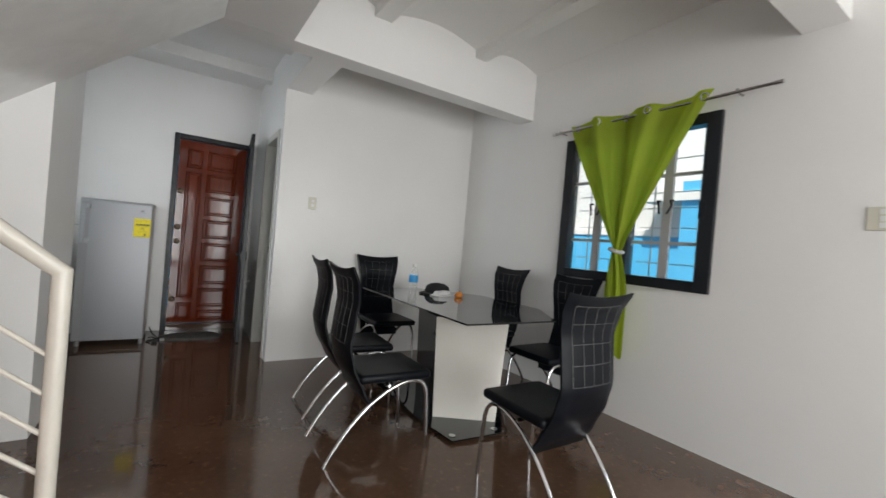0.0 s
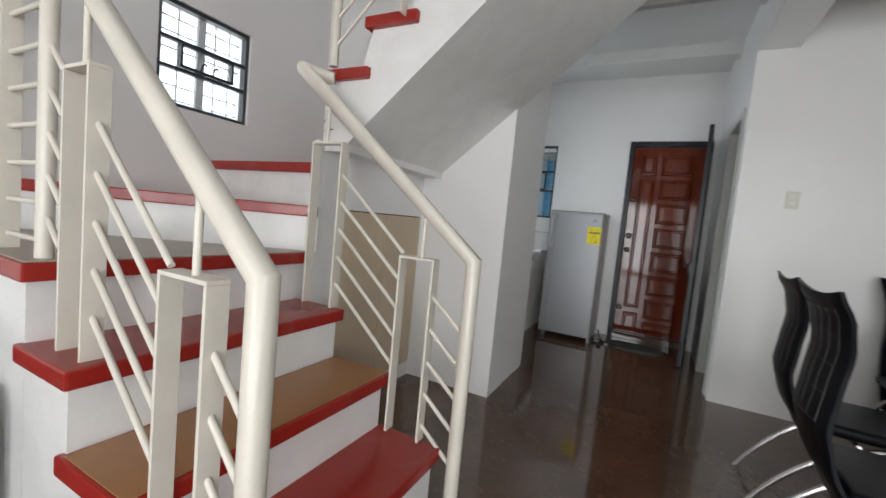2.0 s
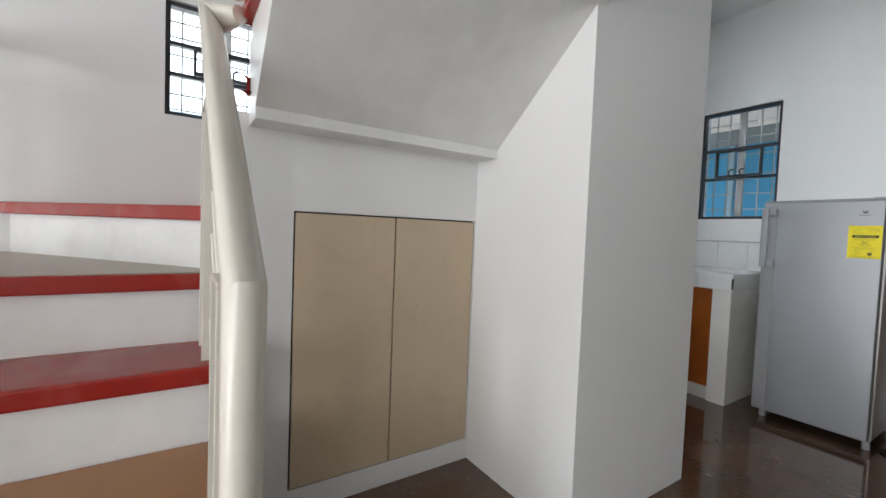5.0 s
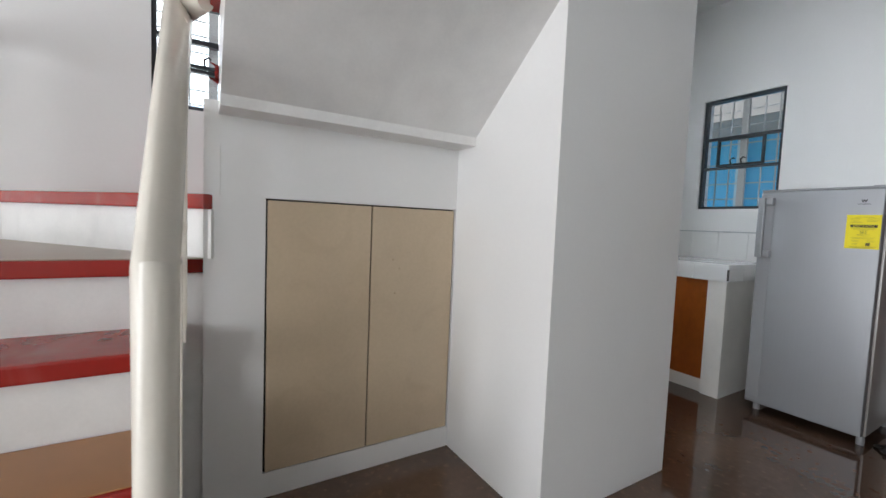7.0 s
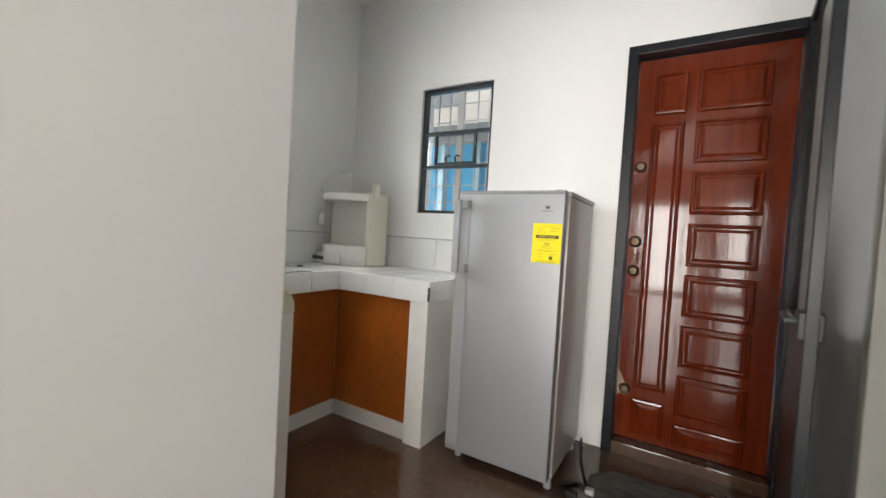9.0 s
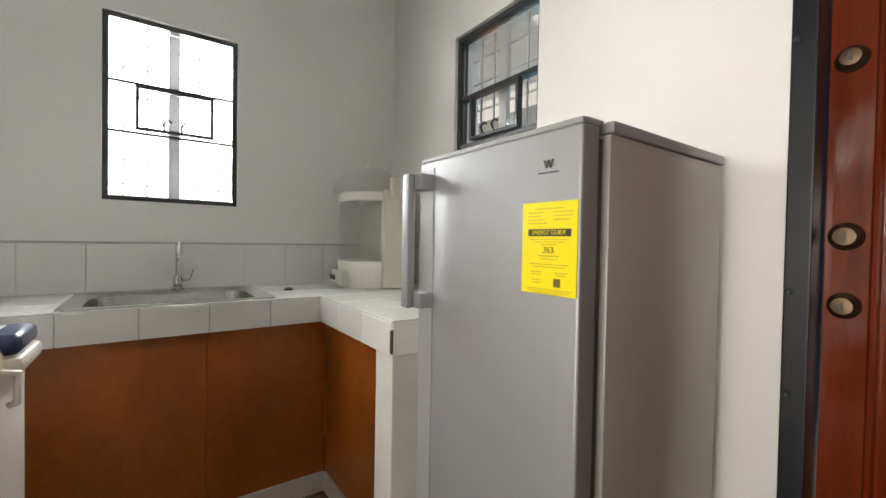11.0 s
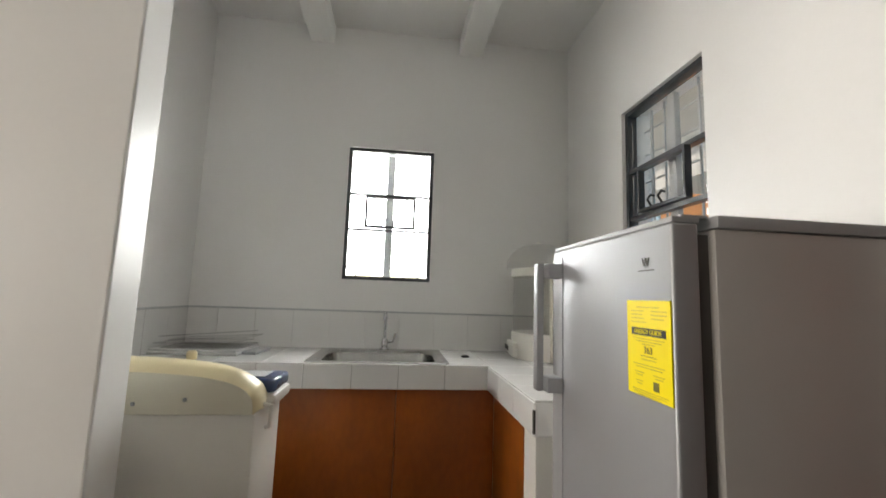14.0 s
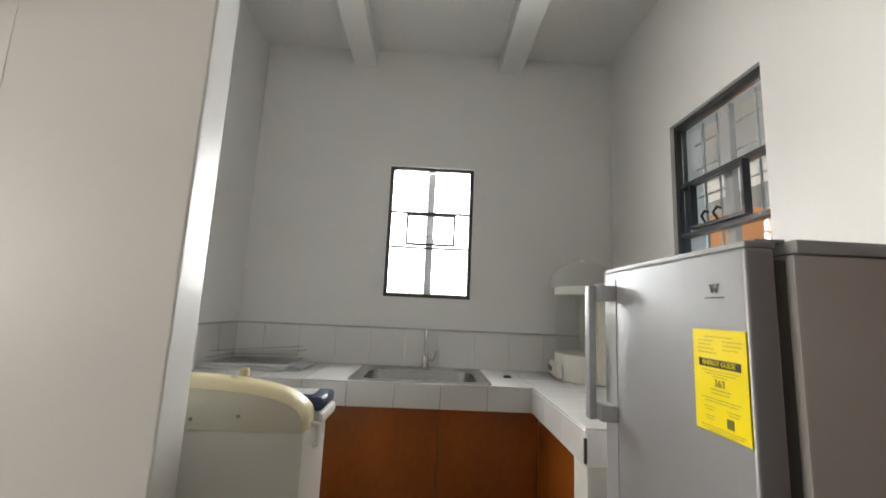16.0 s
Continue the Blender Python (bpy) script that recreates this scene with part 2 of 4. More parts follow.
def floor_material():
    """Polished dark brown terrazzo with paler flecks."""
    m = material("polished_brown_terrazzo", (0.098, 0.055, 0.035), 0.075, spread=0.3, scale=2.2, fine=30, bump=0.0, rough_spread=0.2)
    nt = m.node_tree
    b = nt.nodes["Principled BSDF"]
    co = [n for n in nt.nodes if n.type == "TEX_COORD"][0]
    vor = nt.nodes.new("ShaderNodeTexVoronoi")
    vor.inputs["Scale"].default_value = 46
    noi = nt.nodes.new("ShaderNodeTexNoise")
    noi.inputs["Scale"].default_value, noi.inputs["Detail"].default_value = 30, 6
    nt.links.new(co.outputs["Object"], vor.inputs["Vector"])
    nt.links.new(co.outputs["Object"], noi.inputs["Vector"])
    mul = nt.nodes.new("ShaderNodeMath")
    mul.operation = "MULTIPLY"
    sep = nt.nodes.new("ShaderNodeSeparateColor")
    nt.links.new(vor.outputs["Color"], sep.inputs[0])
    nt.links.new(sep.outputs[0], mul.inputs[0])
    nt.links.new(noi.outputs["Fac"], mul.inputs[1])
    cut = nt.nodes.new("ShaderNodeMapRange")
    cut.inputs["From Min"].default_value, cut.inputs["From Max"].default_value = 0.46, 0.60
    cut.inputs["To Max"].default_value = 0.4
    nt.links.new(mul.outputs[0], cut.inputs["Value"])
    old = b.inputs["Base Color"].links[0].from_socket
    mix = nt.nodes.new("ShaderNodeMix")
    mix.data_type = "RGBA"
    nt.links.new(cut.outputs[0], mix.inputs["Factor"])
    nt.links.new(old, mix.inputs["A"])
    mix.inputs["B"].default_value = (0.20, 0.105, 0.062, 1)
    b.inputs["Specular IOR Level"].default_value = 0.75
    nt.links.new(mix.outputs["Result"], b.inputs["Base Color"])
    return m


FLOOR = floor_material()


# ---- mesh builders ----
def mesh_of(name, bm, mat, smooth=False):
    bmesh.ops.recalc_face_normals(bm, faces=bm.faces)
    me = bpy.data.meshes.new(name)
    bm.to_mesh(me)
    bm.free()
    me.materials.append(mat)
    if smooth:
        for p in me.polygons:
            p.use_smooth = True
        me.set_sharp_from_angle(angle=radians(40))
    return me


def part(name, bm, mat, parent=None, label="", smooth=False):
    """Links a bmesh as one mesh object under a thing or a part."""
    o = new(name, mesh_of(name, bm, mat, smooth))
    o.parent = parent
    if label:
        tagged(o, label)
    return o


def structure(name, bm, mat, label, category, smooth=False):
    return tagged(part(name, bm, mat, None, "", smooth), label, category, kind="structure")


def thing(name, label, category, at=(0, 0, 0), turn=0.0, group="", kind=""):
    e = new(name)
    e.empty_display_size = 0.1
    e.matrix_basis = pose(*at, 0, 0, turn)
    return tagged(e, label, category, group, kind)


def box(x0, x1, y0, y1, z0, z1, bevel=0.0, seg=2, bm=None):
    bm = bm or bmesh.new()
    r = bmesh.ops.create_cube(bm, size=1.0, matrix=Matrix.LocRotScale(((x0 + x1) / 2, (y0 + y1) / 2, (z0 + z1) / 2), None, (abs(x1 - x0), abs(y1 - y0), abs(z1 - z0))))
    if bevel:
        edges = list({e for v in r["verts"] for e in v.link_edges})
        bmesh.ops.bevel(bm, geom=edges, offset=bevel, segments=seg, affect="EDGES", profile=0.6)
    return bm


def prism(poly, z0, z1, bevel=0.0, axis="z", bm=None):
    """A polygon drawn up along an axis; for y the polygon is (x, z), for x it is (y, z)."""
    bm = bm or bmesh.new()
    put = {"z": lambda a, b, c: (a, b, c), "y": lambda a, b, c: (a, c, b), "x": lambda a, b, c: (c, a, b)}[axis]
    low = [bm.verts.new(put(a, b, z0)) for a, b in poly]
    top = [bm.verts.new(put(a, b, z1)) for a, b in poly]
    bm.faces.new(low[::-1])
    bm.faces.new(top)
    n = len(poly)
    for i in range(n):
        bm.faces.new((low[i], low[(i + 1) % n], top[(i + 1) % n], top[i]))
    bmesh.ops.recalc_face_normals(bm, faces=bm.faces)
    if bevel:
        bmesh.ops.bevel(bm, geom=list(bm.edges), offset=bevel, segments=2, affect="EDGES", profile=0.6)
    return bm


def slab(us, zs, holes, d0, d1, axis):
    """A wall in the plane across an axis, with openings cut right through it. holes: (u0, u1, z0, z1)."""
    us = sorted({*us, *(u for h in holes for u in h[:2])})
    zs = sorted({*zs, *(z for h in holes for z in h[2:])})
    put = (lambda u, z, d: (d, u, z)) if axis == "x" else (lambda u, z, d: (u, d, z)) if axis == "y" else (lambda u, z, d: (u, z, d))
    bm = bmesh.new()
    vs = {}

    def v(i, j, k):
        if (i, j, k) not in vs:
            vs[i, j, k] = bm.verts.new(put(us[i], zs[j], (d0, d1)[k]))
        return vs[i, j, k]

    def full(i, j):
        if not (0 <= i < len(us) - 1 and 0 <= j < len(zs) - 1):
            return False
        u, z = (us[i] + us[i + 1]) / 2, (zs[j] + zs[j + 1]) / 2
        return not any(a < u < b and c < z < d for a, b, c, d in holes)

    for i in range(len(us) - 1):
        for j in range(len(zs) - 1):
            if not full(i, j):
                continue
            for k in (0, 1):
                bm.faces.new((v(i, j, k), v(i + 1, j, k), v(i + 1, j + 1, k), v(i, j + 1, k)))
            for di, dj, a, b in ((-1, 0, (i, j), (i, j + 1)), (1, 0, (i + 1, j), (i + 1, j + 1)), (0, -1, (i, j), (i + 1, j)), (0, 1, (i, j + 1), (i + 1, j + 1))):
                if not full(i + di, j + dj):
                    bm.faces.new((v(*a, 0), v(*b, 0), v(*b, 1), v(*a, 1)))
    return bm


def tube(points, radius, seg=10, bm=None, flat=None):
    """A round bar along a line of points. flat: (half width along y, half depth) for a flat bar."""
    bm = bm or bmesh.new()
    pts = [Vector(p) for p in points]
    rings = []
    side = None
    for i, p in enumerate(pts):
        a = (p - pts[i - 1]).normalized() if i else None
        b = (pts[i + 1] - p).normalized() if i < len(pts) - 1 else None
        way = (a or b) if not (a and b) else (a + b).normalized()
        if side is None:
            side = way.orthogonal().normalized()
        side = (side - way * side.dot(way)).normalized()
        up = way.cross(side)
        grow = 1.0 / max(0.5, way.dot(a)) if a and b else 1.0
        rings.append([bm.verts.new(p + (side * math.cos(2 * math.pi * k / seg) + up * math.sin(2 * math.pi * k / seg)) * radius * (grow if seg > 4 else 1)) for k in range(seg)])
    for r, s in zip(rings, rings[1:]):
        for k in range(seg):
            bm.faces.new((r[k], r[(k + 1) % seg], s[(k + 1) % seg], s[k]))
    bm.faces.new(rings[0][::-1])
    bm.faces.new(rings[-1])
    return bm


def bezier(p0, p1, p2, p3, n=14):
    out = []
    for i in range(n + 1):
        t = i / n
        out.append(tuple((1 - t) ** 3 * a + 3 * (1 - t) ** 2 * t * b + 3 * (1 - t) * t * t * c + t ** 3 * d for a, b, c, d in zip(p0, p1, p2, p3)))
    return out


def lathe(profile, seg=24, arc=360.0, bm=None, centre=(0, 0)):
    """A profile of (radius, z) turned round the upright axis."""
    bm = bm or bmesh.new()
    full = arc >= 360
    count = seg if full else seg + 1
    rings = [[bm.verts.new((centre[0] + r * math.cos(radians(arc) * k / seg), centre[1] + r * math.sin(radians(arc) * k / seg), z)) for k in range(count)] for r, z in profile]
    for a, b in zip(rings, rings[1:]):
        for k in range(count if full else count - 1):
            q = (k + 1) % count
            bm.faces.new((a[k], a[q], b[q], b[k]))
    bm.faces.new(rings[0][::-1])
    bm.faces.new(rings[-1])
    bmesh.ops.remove_doubles(bm, verts=bm.verts, dist=1e-5)
    return bm


def words(text, size, mat, parent, m, name="lettering"):
    """Flat lettering in the built-in font, made into a mesh."""
    c = bpy.data.curves.new(name, "FONT")
    c.body, c.size, c.align_x, c.align_y, c.extrude = text, size, "CENTER", "CENTER", 0.0004
    o = new("lettering_curve", c)
    me = bpy.data.meshes.new_from_object(o)
    bpy.data.objects.remove(o)
    me.materials.append(mat)
    w = new(name, me)
    w.parent = parent
    w.matrix_basis = m
    return w


# ---- the house shell ----
E_X, N_Y, P_Y, H_X = 2.79, 5.75, 4.24, 0.614
K_W, S_W = -2.264, -2.40
COL_X, COL_Y0, COL_Y1 = -0.749, 3.18, 3.965
CEIL_Z, HALL_Z, TOP_Z = 3.07, 2.96, 5.4

structure("floor", slab((-2.7, 3.0), (-3.4, 6.0), (), -0.12, 0.0, "z"), FLOOR, "polished dark brown terrazzo floor with paler flecks", "floor")
# second hole is made up, it lets in the living side fill lamp
structure("wall_east", slab((-3.4, 6.0), (0, CEIL_Z + 0.3), ((1.46, 2.72, 1.05, 2.27), (-2.3, -0.8, 0.85, 2.25)), E_X, E_X + 0.16, "x"), WALL, "white painted wall with the dining window and an added unseen opening", "wall")
structure("wall_north", slab((S_W - 0.15, E_X), (0, CEIL_Z + 0.3), ((-0.235, 0.56, -1, 2.245), (-1.61, -1.05, 1.31, 2.20)), N_Y, N_Y + 0.16, "y"), WALL, "white painted wall with the back door and a window", "wall")
structure("wall_kitchen_west", slab((COL_Y0 + 0.1, N_Y), (0, CEIL_Z + 0.3), ((4.30, 4.842, 1.318, 2.161),), K_W - 0.16, K_W, "x"), WALL, "white painted kitchen wall with a bright window", "wall")
structure("wall_stairs_west", slab((-3.4, COL_Y0 + 0.1), (0, TOP_Z), ((1.905, 2.475, 1.668, 2.255),), S_W - 0.16, S_W, "x"), WALL, "tall white stairwell wall with a small window", "wall")
structure("wall_south", slab((S_W, E_X), (0, CEIL_Z + 0.3), ((-0.95, 0.05, 0.0, 2.25), (0.85, 2.45, 0.0, 2.35)), -3.4, -3.25, "y"), WALL, "plain white wall with two bright openings", "wall")
structure("wall_dining", box(H_X, E_X, P_Y, P_Y + 0.12, 0, HALL_Z + 0.3), WALL, "white partition wall behind the dining table", "wall")
structure("wall_bathroom", slab((P_Y + 0.12, N_Y), (0, HALL_Z + 0.3), ((4.40, 5.02, -1, 2.17),), H_X, H_X + 0.12, "x"), WALL, "white wall with the bathroom doorway", "wall")
structure("wall_kitchen_south", box(S_W, COL_X, COL_Y0, 3.44, 0, TOP_Z), WALL, "white wall between the stairs and the kitchen", "wall")
structure("column", box(-0.866, COL_X - 0.001, 3.43, COL_Y1, 0, HALL_Z + 0.2, 0.006), WALL, "broad white wall end beside the kitchen", "column")
structure("wall_stairwell_south", box(S_W, 0.0, -0.15, 0.0, CEIL_Z, TOP_Z), WALL, "plain white upper stairwell wall", "wall")
structure("wall_stairwell_east", box(0.30, 0.44, 0.0, 3.4, CEIL_Z + 0.12, TOP_Z), WALL, "plain white upper stairwell wall", "wall")
structure("wall_stairwell_north", box(COL_X, 0.44, 3.26, 3.40, CEIL_Z + 0.1, TOP_Z), WALL, "plain white upper stairwell wall", "wall")
structure("ceiling_stairwell", box(S_W, 0.44, -0.15, 3.44, TOP_Z, TOP_Z + 0.12), CEIL, "plain white ceiling above the stairs", "ceiling")
structure("ceiling_kitchen", box(S_W, H_X + 0.12, 3.40, N_Y, HALL_Z, HALL_Z + 0.1), CEIL, "white kitchen and hall ceiling", "ceiling")
structure("ceiling_recess", box(H_X + 0.12, E_X, 3.40, P_Y, HALL_Z, HALL_Z + 0.1), CEIL, "white ceiling over the end of the dining area", "ceiling")
structure("ceiling_living", box(S_W, E_X, -3.4, 0.0, CEIL_Z, CEIL_Z + 0.12), CEIL, "plain white living room ceiling", "ceiling")


def arched(x0, x1, rise, y0, y1):
    n = 10
    low = [(x0 + (x1 - x0) * i / n, CEIL_Z - 0.045 + rise * math.sin(math.pi * i / n)) for i in range(n + 1)]
    return prism(low + [(x1, CEIL_Z + 0.14), (x0, CEIL_Z + 0.14)], y0, y1, axis="y")


for a, b in ((0.44, 1.01), (1.16, 2.00), (2.13, E_X)):
    structure("ceiling_bay", arched(a, b, 0.07, 0.0, 3.215), CEIL, "shallow arched white ceiling bay between joists", "ceiling", True)
for a, b in ((1.01, 1.16), (2.00, 2.13)):
    structure("ceiling_joist", box(a, b, 0.0, 3.215, 2.952, CEIL_Z + 0.14, 0.006), CEIL, "white concrete ceiling joist", "joist")
for y in (4.09, 5.06):
    structure("kitchen_joist", box(K_W, H_X, y - 0.075, y + 0.075, 2.845, HALL_Z, 0.006), CEIL, "white concrete ceiling joist over the kitchen", "joist")
structure("main_beam", box(COL_X, E_X, 3.212, 3.40, 2.564, CEIL_Z + 0.1, 0.005), WALL, "deep white ceiling beam before the dining end", "beam")
structure("landing_beam", box(0.005, 0.44, 0.0, 3.212, 2.564, CEIL_Z + 0.12, 0.005), WALL, "broad white beam at the head of the stairs", "beam")
structure("front_beam", box(0.44, E_X, 0.88, 1.09, 2.62, CEIL_Z - 0.04, 0.005), WALL, "white ceiling beam over the front of the dining area", "beam")
structure("partition_beam", box(H_X, 0.85, 3.40, P_Y, 2.566, HALL_Z, 0.005), WALL, "white beam running into the partition wall", "beam")

# bathroom behind the partition
structure("bathroom_wall_tiles", box(H_X + 0.9, H_X + 0.95, P_Y + 0.12, N_Y, 0, 2.5), BATHTILE, "dark mottled bathroom wall tiles", "wall")
structure("bathroom_ceiling", box(H_X + 0.12, H_X + 0.95, P_Y + 0.12, N_Y, 2.5, 2.56), CEIL, "plain white bathroom ceiling", "ceiling")
dj = thing("door_frame", "ivory painted bathroom door frame with a small latch plate", "door frame", (0, 0, 0), kind="structure")
part("jamb", box(H_X - 0.012, H_X + 0.135, 4.36, 4.42, 0, 2.21, 0.004), JAMB, dj)
part("jamb", box(H_X - 0.012, H_X + 0.135, 5.0, 5.065, 0, 2.21, 0.004), JAMB, dj)
part("head", box(H_X - 0.012, H_X + 0.135, 4.42, 5.0, 2.15, 2.21, 0.004), JAMB, dj)
part("latch_plate", box(H_X + 0.09, H_X + 0.12, 4.992, 4.999, 0.98, 1.06, 0.001), BRASS, dj, "small metal latch plate")

# ---- stairs ----
Z = (0.0, 0.250, 0.488, 0.716, 0.945, 1.172, 1.394, 1.61, 1.842, 2.065, 2.29, 2.51, 2.73, 2.94)
NOSE = (0.0, -0.54, -0.815, -1.095, -1.36)
SY0, SY1 = 1.065, 2.07
NEWEL = (-1.36, 2.13)
TH = 0.053
stairs = thing("staircase", "white concrete winding staircase with red enamelled treads", "staircase", kind="structure")
for i in range(1, 4):
    part("riser", box(-1.388, NOSE[i] - 0.03, SY0 + 0.02, SY1 - 0.02, Z[i - 1] - (0 if i == 1 else TH), Z[i] - TH), RISER, stairs, "white painted riser and stair side")
for i in range(1, 4):
    t = part("tread", box(NOSE[i + 1] - 0.05, NOSE[i], SY0, SY1, Z[i] - TH, Z[i], 0.008), RED, stairs, "red enamelled stair tread")
    if i == 2:
        part("tread_covering", box(NOSE[i + 1] - 0.02, NOSE[i] - 0.012, SY0 + 0.012, SY1 - 0.012, Z[i] + 0.0005, Z[i] + 0.004), TAN, t, "worn brown tread covering")
NX, NY = NEWEL
BX = -1.415
turn = {
    4: [(NX, SY0), (NX, SY1), (BX, SY1 + 0.01), (BX, COL_Y0), (S_W, COL_Y0), (S_W, SY0)],
    5: [(NX, NY), (BX, NY + 0.05), (BX, COL_Y0), (S_W, COL_Y0), (S_W, 1.30)],
    6: [(NX - 0.029, NY + 0.02), (BX, NY + 0.07), (BX, COL_Y0), (S_W, COL_Y0), (S_W, 2.20)],
    7: [(NX, NY + 0.03), (BX, NY + 0.06), (BX, COL_Y0), (-2.30, COL_Y0)],
}


def inset_front(poly, d):
    """Moves the nosing line of a winder back by d."""
    (ax, ay), (bx, by) = poly[0], poly[-1]
    v = Vector((bx - ax, by - ay)).normalized()
    n = Vector((v.y, -v.x))
    if n.y < 0:
        n = -n
    return [(ax + n.x * d, ay + n.y * d)] + list(poly[1:-1]) + [(bx + n.x * d, by + n.y * d)]


part("winder_body", prism([(NX - 0.03, SY0 + 0.02), (NX - 0.03, SY1 - 0.025), (BX, SY1 - 0.025), (BX, COL_Y0 - 0.001), (S_W, COL_Y0 - 0.001), (S_W, SY0 + 0.02)], 0, Z[4] - TH), RISER, stairs)
t4 = part("winder_tread", prism(turn[4], Z[4] - TH, Z[4], 0.006), RED, stairs, "red-edged quarter turn tread")
part("tread_covering", prism([(NX - 0.012, SY0 + 0.012), (NX - 0.012, NY), (S_W, 1.45), (S_W, SY0 + 0.012)], Z[4] + 0.0005, Z[4] + 0.004), GREYTAN, t4, "dusty brown tread covering")
for k in (5, 6, 7):
    under = inset_front(turn[k], 0.03) if k < 7 else [(NX - 0.032, NY + 0.055), (BX, NY + 0.075), (BX, COL_Y0), (-2.25, COL_Y0)]
    part("winder_body", prism(under, Z[k - 1], Z[k] - TH), RISER, stairs)
    part("winder_tread", prism(turn[k], Z[k] - TH, Z[k], 0.006), RED, stairs, "red enamelled winder tread")
# upper flight
FY0, FY1 = 2.175, 3.212
UP = [-1.385, -1.175, -0.93, -0.685, -0.44, -0.195]
prof = [(-1.25, 1.49), (0.006, 2.564), (0.006, 2.905)]
xs, zs = UP + [0.006], Z[8:14]
for n in range(5, -1, -1):
    prof += [(xs[n + 1] - 0.03 if n < 5 else 0.006, zs[n] - TH), (xs[n] + 0.03, zs[n] - TH)]
prof += [(-1.34, 1.745), (-1.402, 1.74), (-1.402, 1.453), (-1.25, 1.453)]
clean = [prof[0]]
for q in prof[1:]:
    if (Vector(q) - Vector(clean[-1])).length > 1e-4:
        clean.append(q)
part("upper_body", prism(clean, FY0, FY1, axis="y"), RISER, stairs, "white sloping underside and side of the upper flight")
for n in range(6):
    part("tread", box(xs[n] - 0.0, xs[n + 1] + (0.035 if n < 5 else -0.002), FY0 - 0.03, FY1 - 0.002 if xs[n] > COL_X else COL_Y0 - 0.002, zs[n] - TH, zs[n], 0.008), RED, stairs, "red enamelled stair tread")

# ---- cupboard under the stairs ----
CUP = -1.39
structure("wall_under_stairs", slab((NY, COL_Y0), (0, 1.5), ((2.332, 3.172, 0.10, 1.17),), CUP - 0.02, CUP, "x"), WALL, "white wall under the stairs round a cupboard", "wall")
cup = thing("cupboard", "flush beige two-door cupboard built in under the stairs", "cupboard", (CUP, 2.752, 0.099))
part("recess", box(-0.018, -0.012, -0.419, 0.419, 0.0, 1.070), DARKGAP, cup, "dark gap behind the doors")
for y0, y1 in ((-0.413, -0.003), (0.003, 0.413)):
    part("door", box(-0.010, 0.004, y0, y1, 0.006, 1.064, 0.0025), BEIGE, cup, "plain beige painted board door")

for y, z in ((0.104, 0.835), (0.136, 0.795), (0.117, 0.685)):
    part("screw_hole", lathe([(0.0045, 0.0), (0.004, 0.0005), (0.002, 0.0007)], 10), HOLE, cup, "small filled screw hole").matrix_basis = pose(0.0041, y, z, 0, 90, 0)

# ---- stair rails ----
def stair_rail(y, inner, kx, posts, kz=1.022, slope=0.822, lean=0.0):
    r = thing("stair_rail", "cream enamelled steel stair railing with round handrail and sloping rods", "railing", (0, y, 0), group="stair railings")
    top = -1.425 if inner else -1.43

    def rail_z(x):
        return kz + slope * (kx - 0.005 - x)

    pts = [(kx, 0, 0.0), (kx, 0, kz - 0.004), (top, lean, rail_z(top))]
    if inner:
        pts += [(-1.32, 0.075, 1.79)]
    part("handrail", tube(pts, 0.0285, 16), CREAM_METAL, r, "thick round cream handrail", True)
    part("foot_plate", lathe([(0.036, 0.0), (0.036, 0.006), (0.031, 0.008)], 18, centre=(kx, 0)), CREAM_METAL, r)
    for xa, xb, foot_a, foot_b, head in ((posts[0], posts[1], Z[1] if posts[0] > -0.814 else Z[2], Z[1], 1.0), (posts[2], posts[3], Z[3], Z[3], 1.465)):
        for x, f in ((xa, foot_a), (xb, foot_b)):
            part("flat_post", box(x - 0.005, x + 0.005, -0.026, 0.026, f, head - 0.004, 0.0015), CREAM_METAL, r)
        part("post_cap", box(xa - 0.005, xb + 0.005, -0.026, 0.026, head - 0.004, head + 0.006, 0.0015), CREAM_METAL, r)
        xm = xa + (0.09 if xa > -1 else 0.06)
        part("stub", tube([(xm, 0, head), (xm, 0, rail_z(xm) - 0.01)], 0.009), CREAM_METAL, r, smooth=True)
    for k in range(5):
        za = 1.325 - 0.1235 * k
        part("rod", tube([(posts[3], 0, za), (posts[0], 0, za - 0.312)], 0.0085), CREAM_METAL, r, smooth=True)
        zb = 0.855 - 0.134 * k
        part("rod", tube([(posts[1], 0, zb), (kx - 0.015, 0, zb - 0.128)], 0.0085), CREAM_METAL, r, smooth=True)
    return r


stair_rail(2.058, True, -0.475, (-0.795, -0.64, -1.325, -1.155))
left_rail = stair_rail(1.135, False, -0.506, (-0.80, -0.64, -1.27, -1.14), 1.032, 0.885, 0.015)
guard = thing("landing_guard", "cream steel guard rail with level rods beside the winders", "railing", (0, 1.135, 0), group="stair railings")
part("post", tube([(-1.43, 0, Z[4]), (-1.43, 0, 1.858)], 0.022, 16), CREAM_METAL, guard, "tall round corner post", True)
part("handrail", tube([(-1.43, 0, 1.858), (S_W, 0, 1.86)], 0.024, 16), CREAM_METAL, guard, smooth=True)
for x in (-1.69, -2.2):
    part("flat_post", box(x - 0.005, x + 0.005, -0.026, 0.026, Z[4], 1.84, 0.0015), CREAM_METAL, guard)
for z in (1.66, 1.548, 1.437, 1.325, 1.213, 1.10, 0.99):
    part("rod", tube([(-1.43, 0, z + 0.008), (S_W, 0, z)], 0.0085), CREAM_METAL, guard, smooth=True)
for k in range(5):
    z = 1.50 - 0.12 * k
    part("rod", tube([(-1.43, 0, z + 0.06), (-1.33, 0, z - 0.03)], 0.0085), CREAM_METAL, guard, smooth=True)
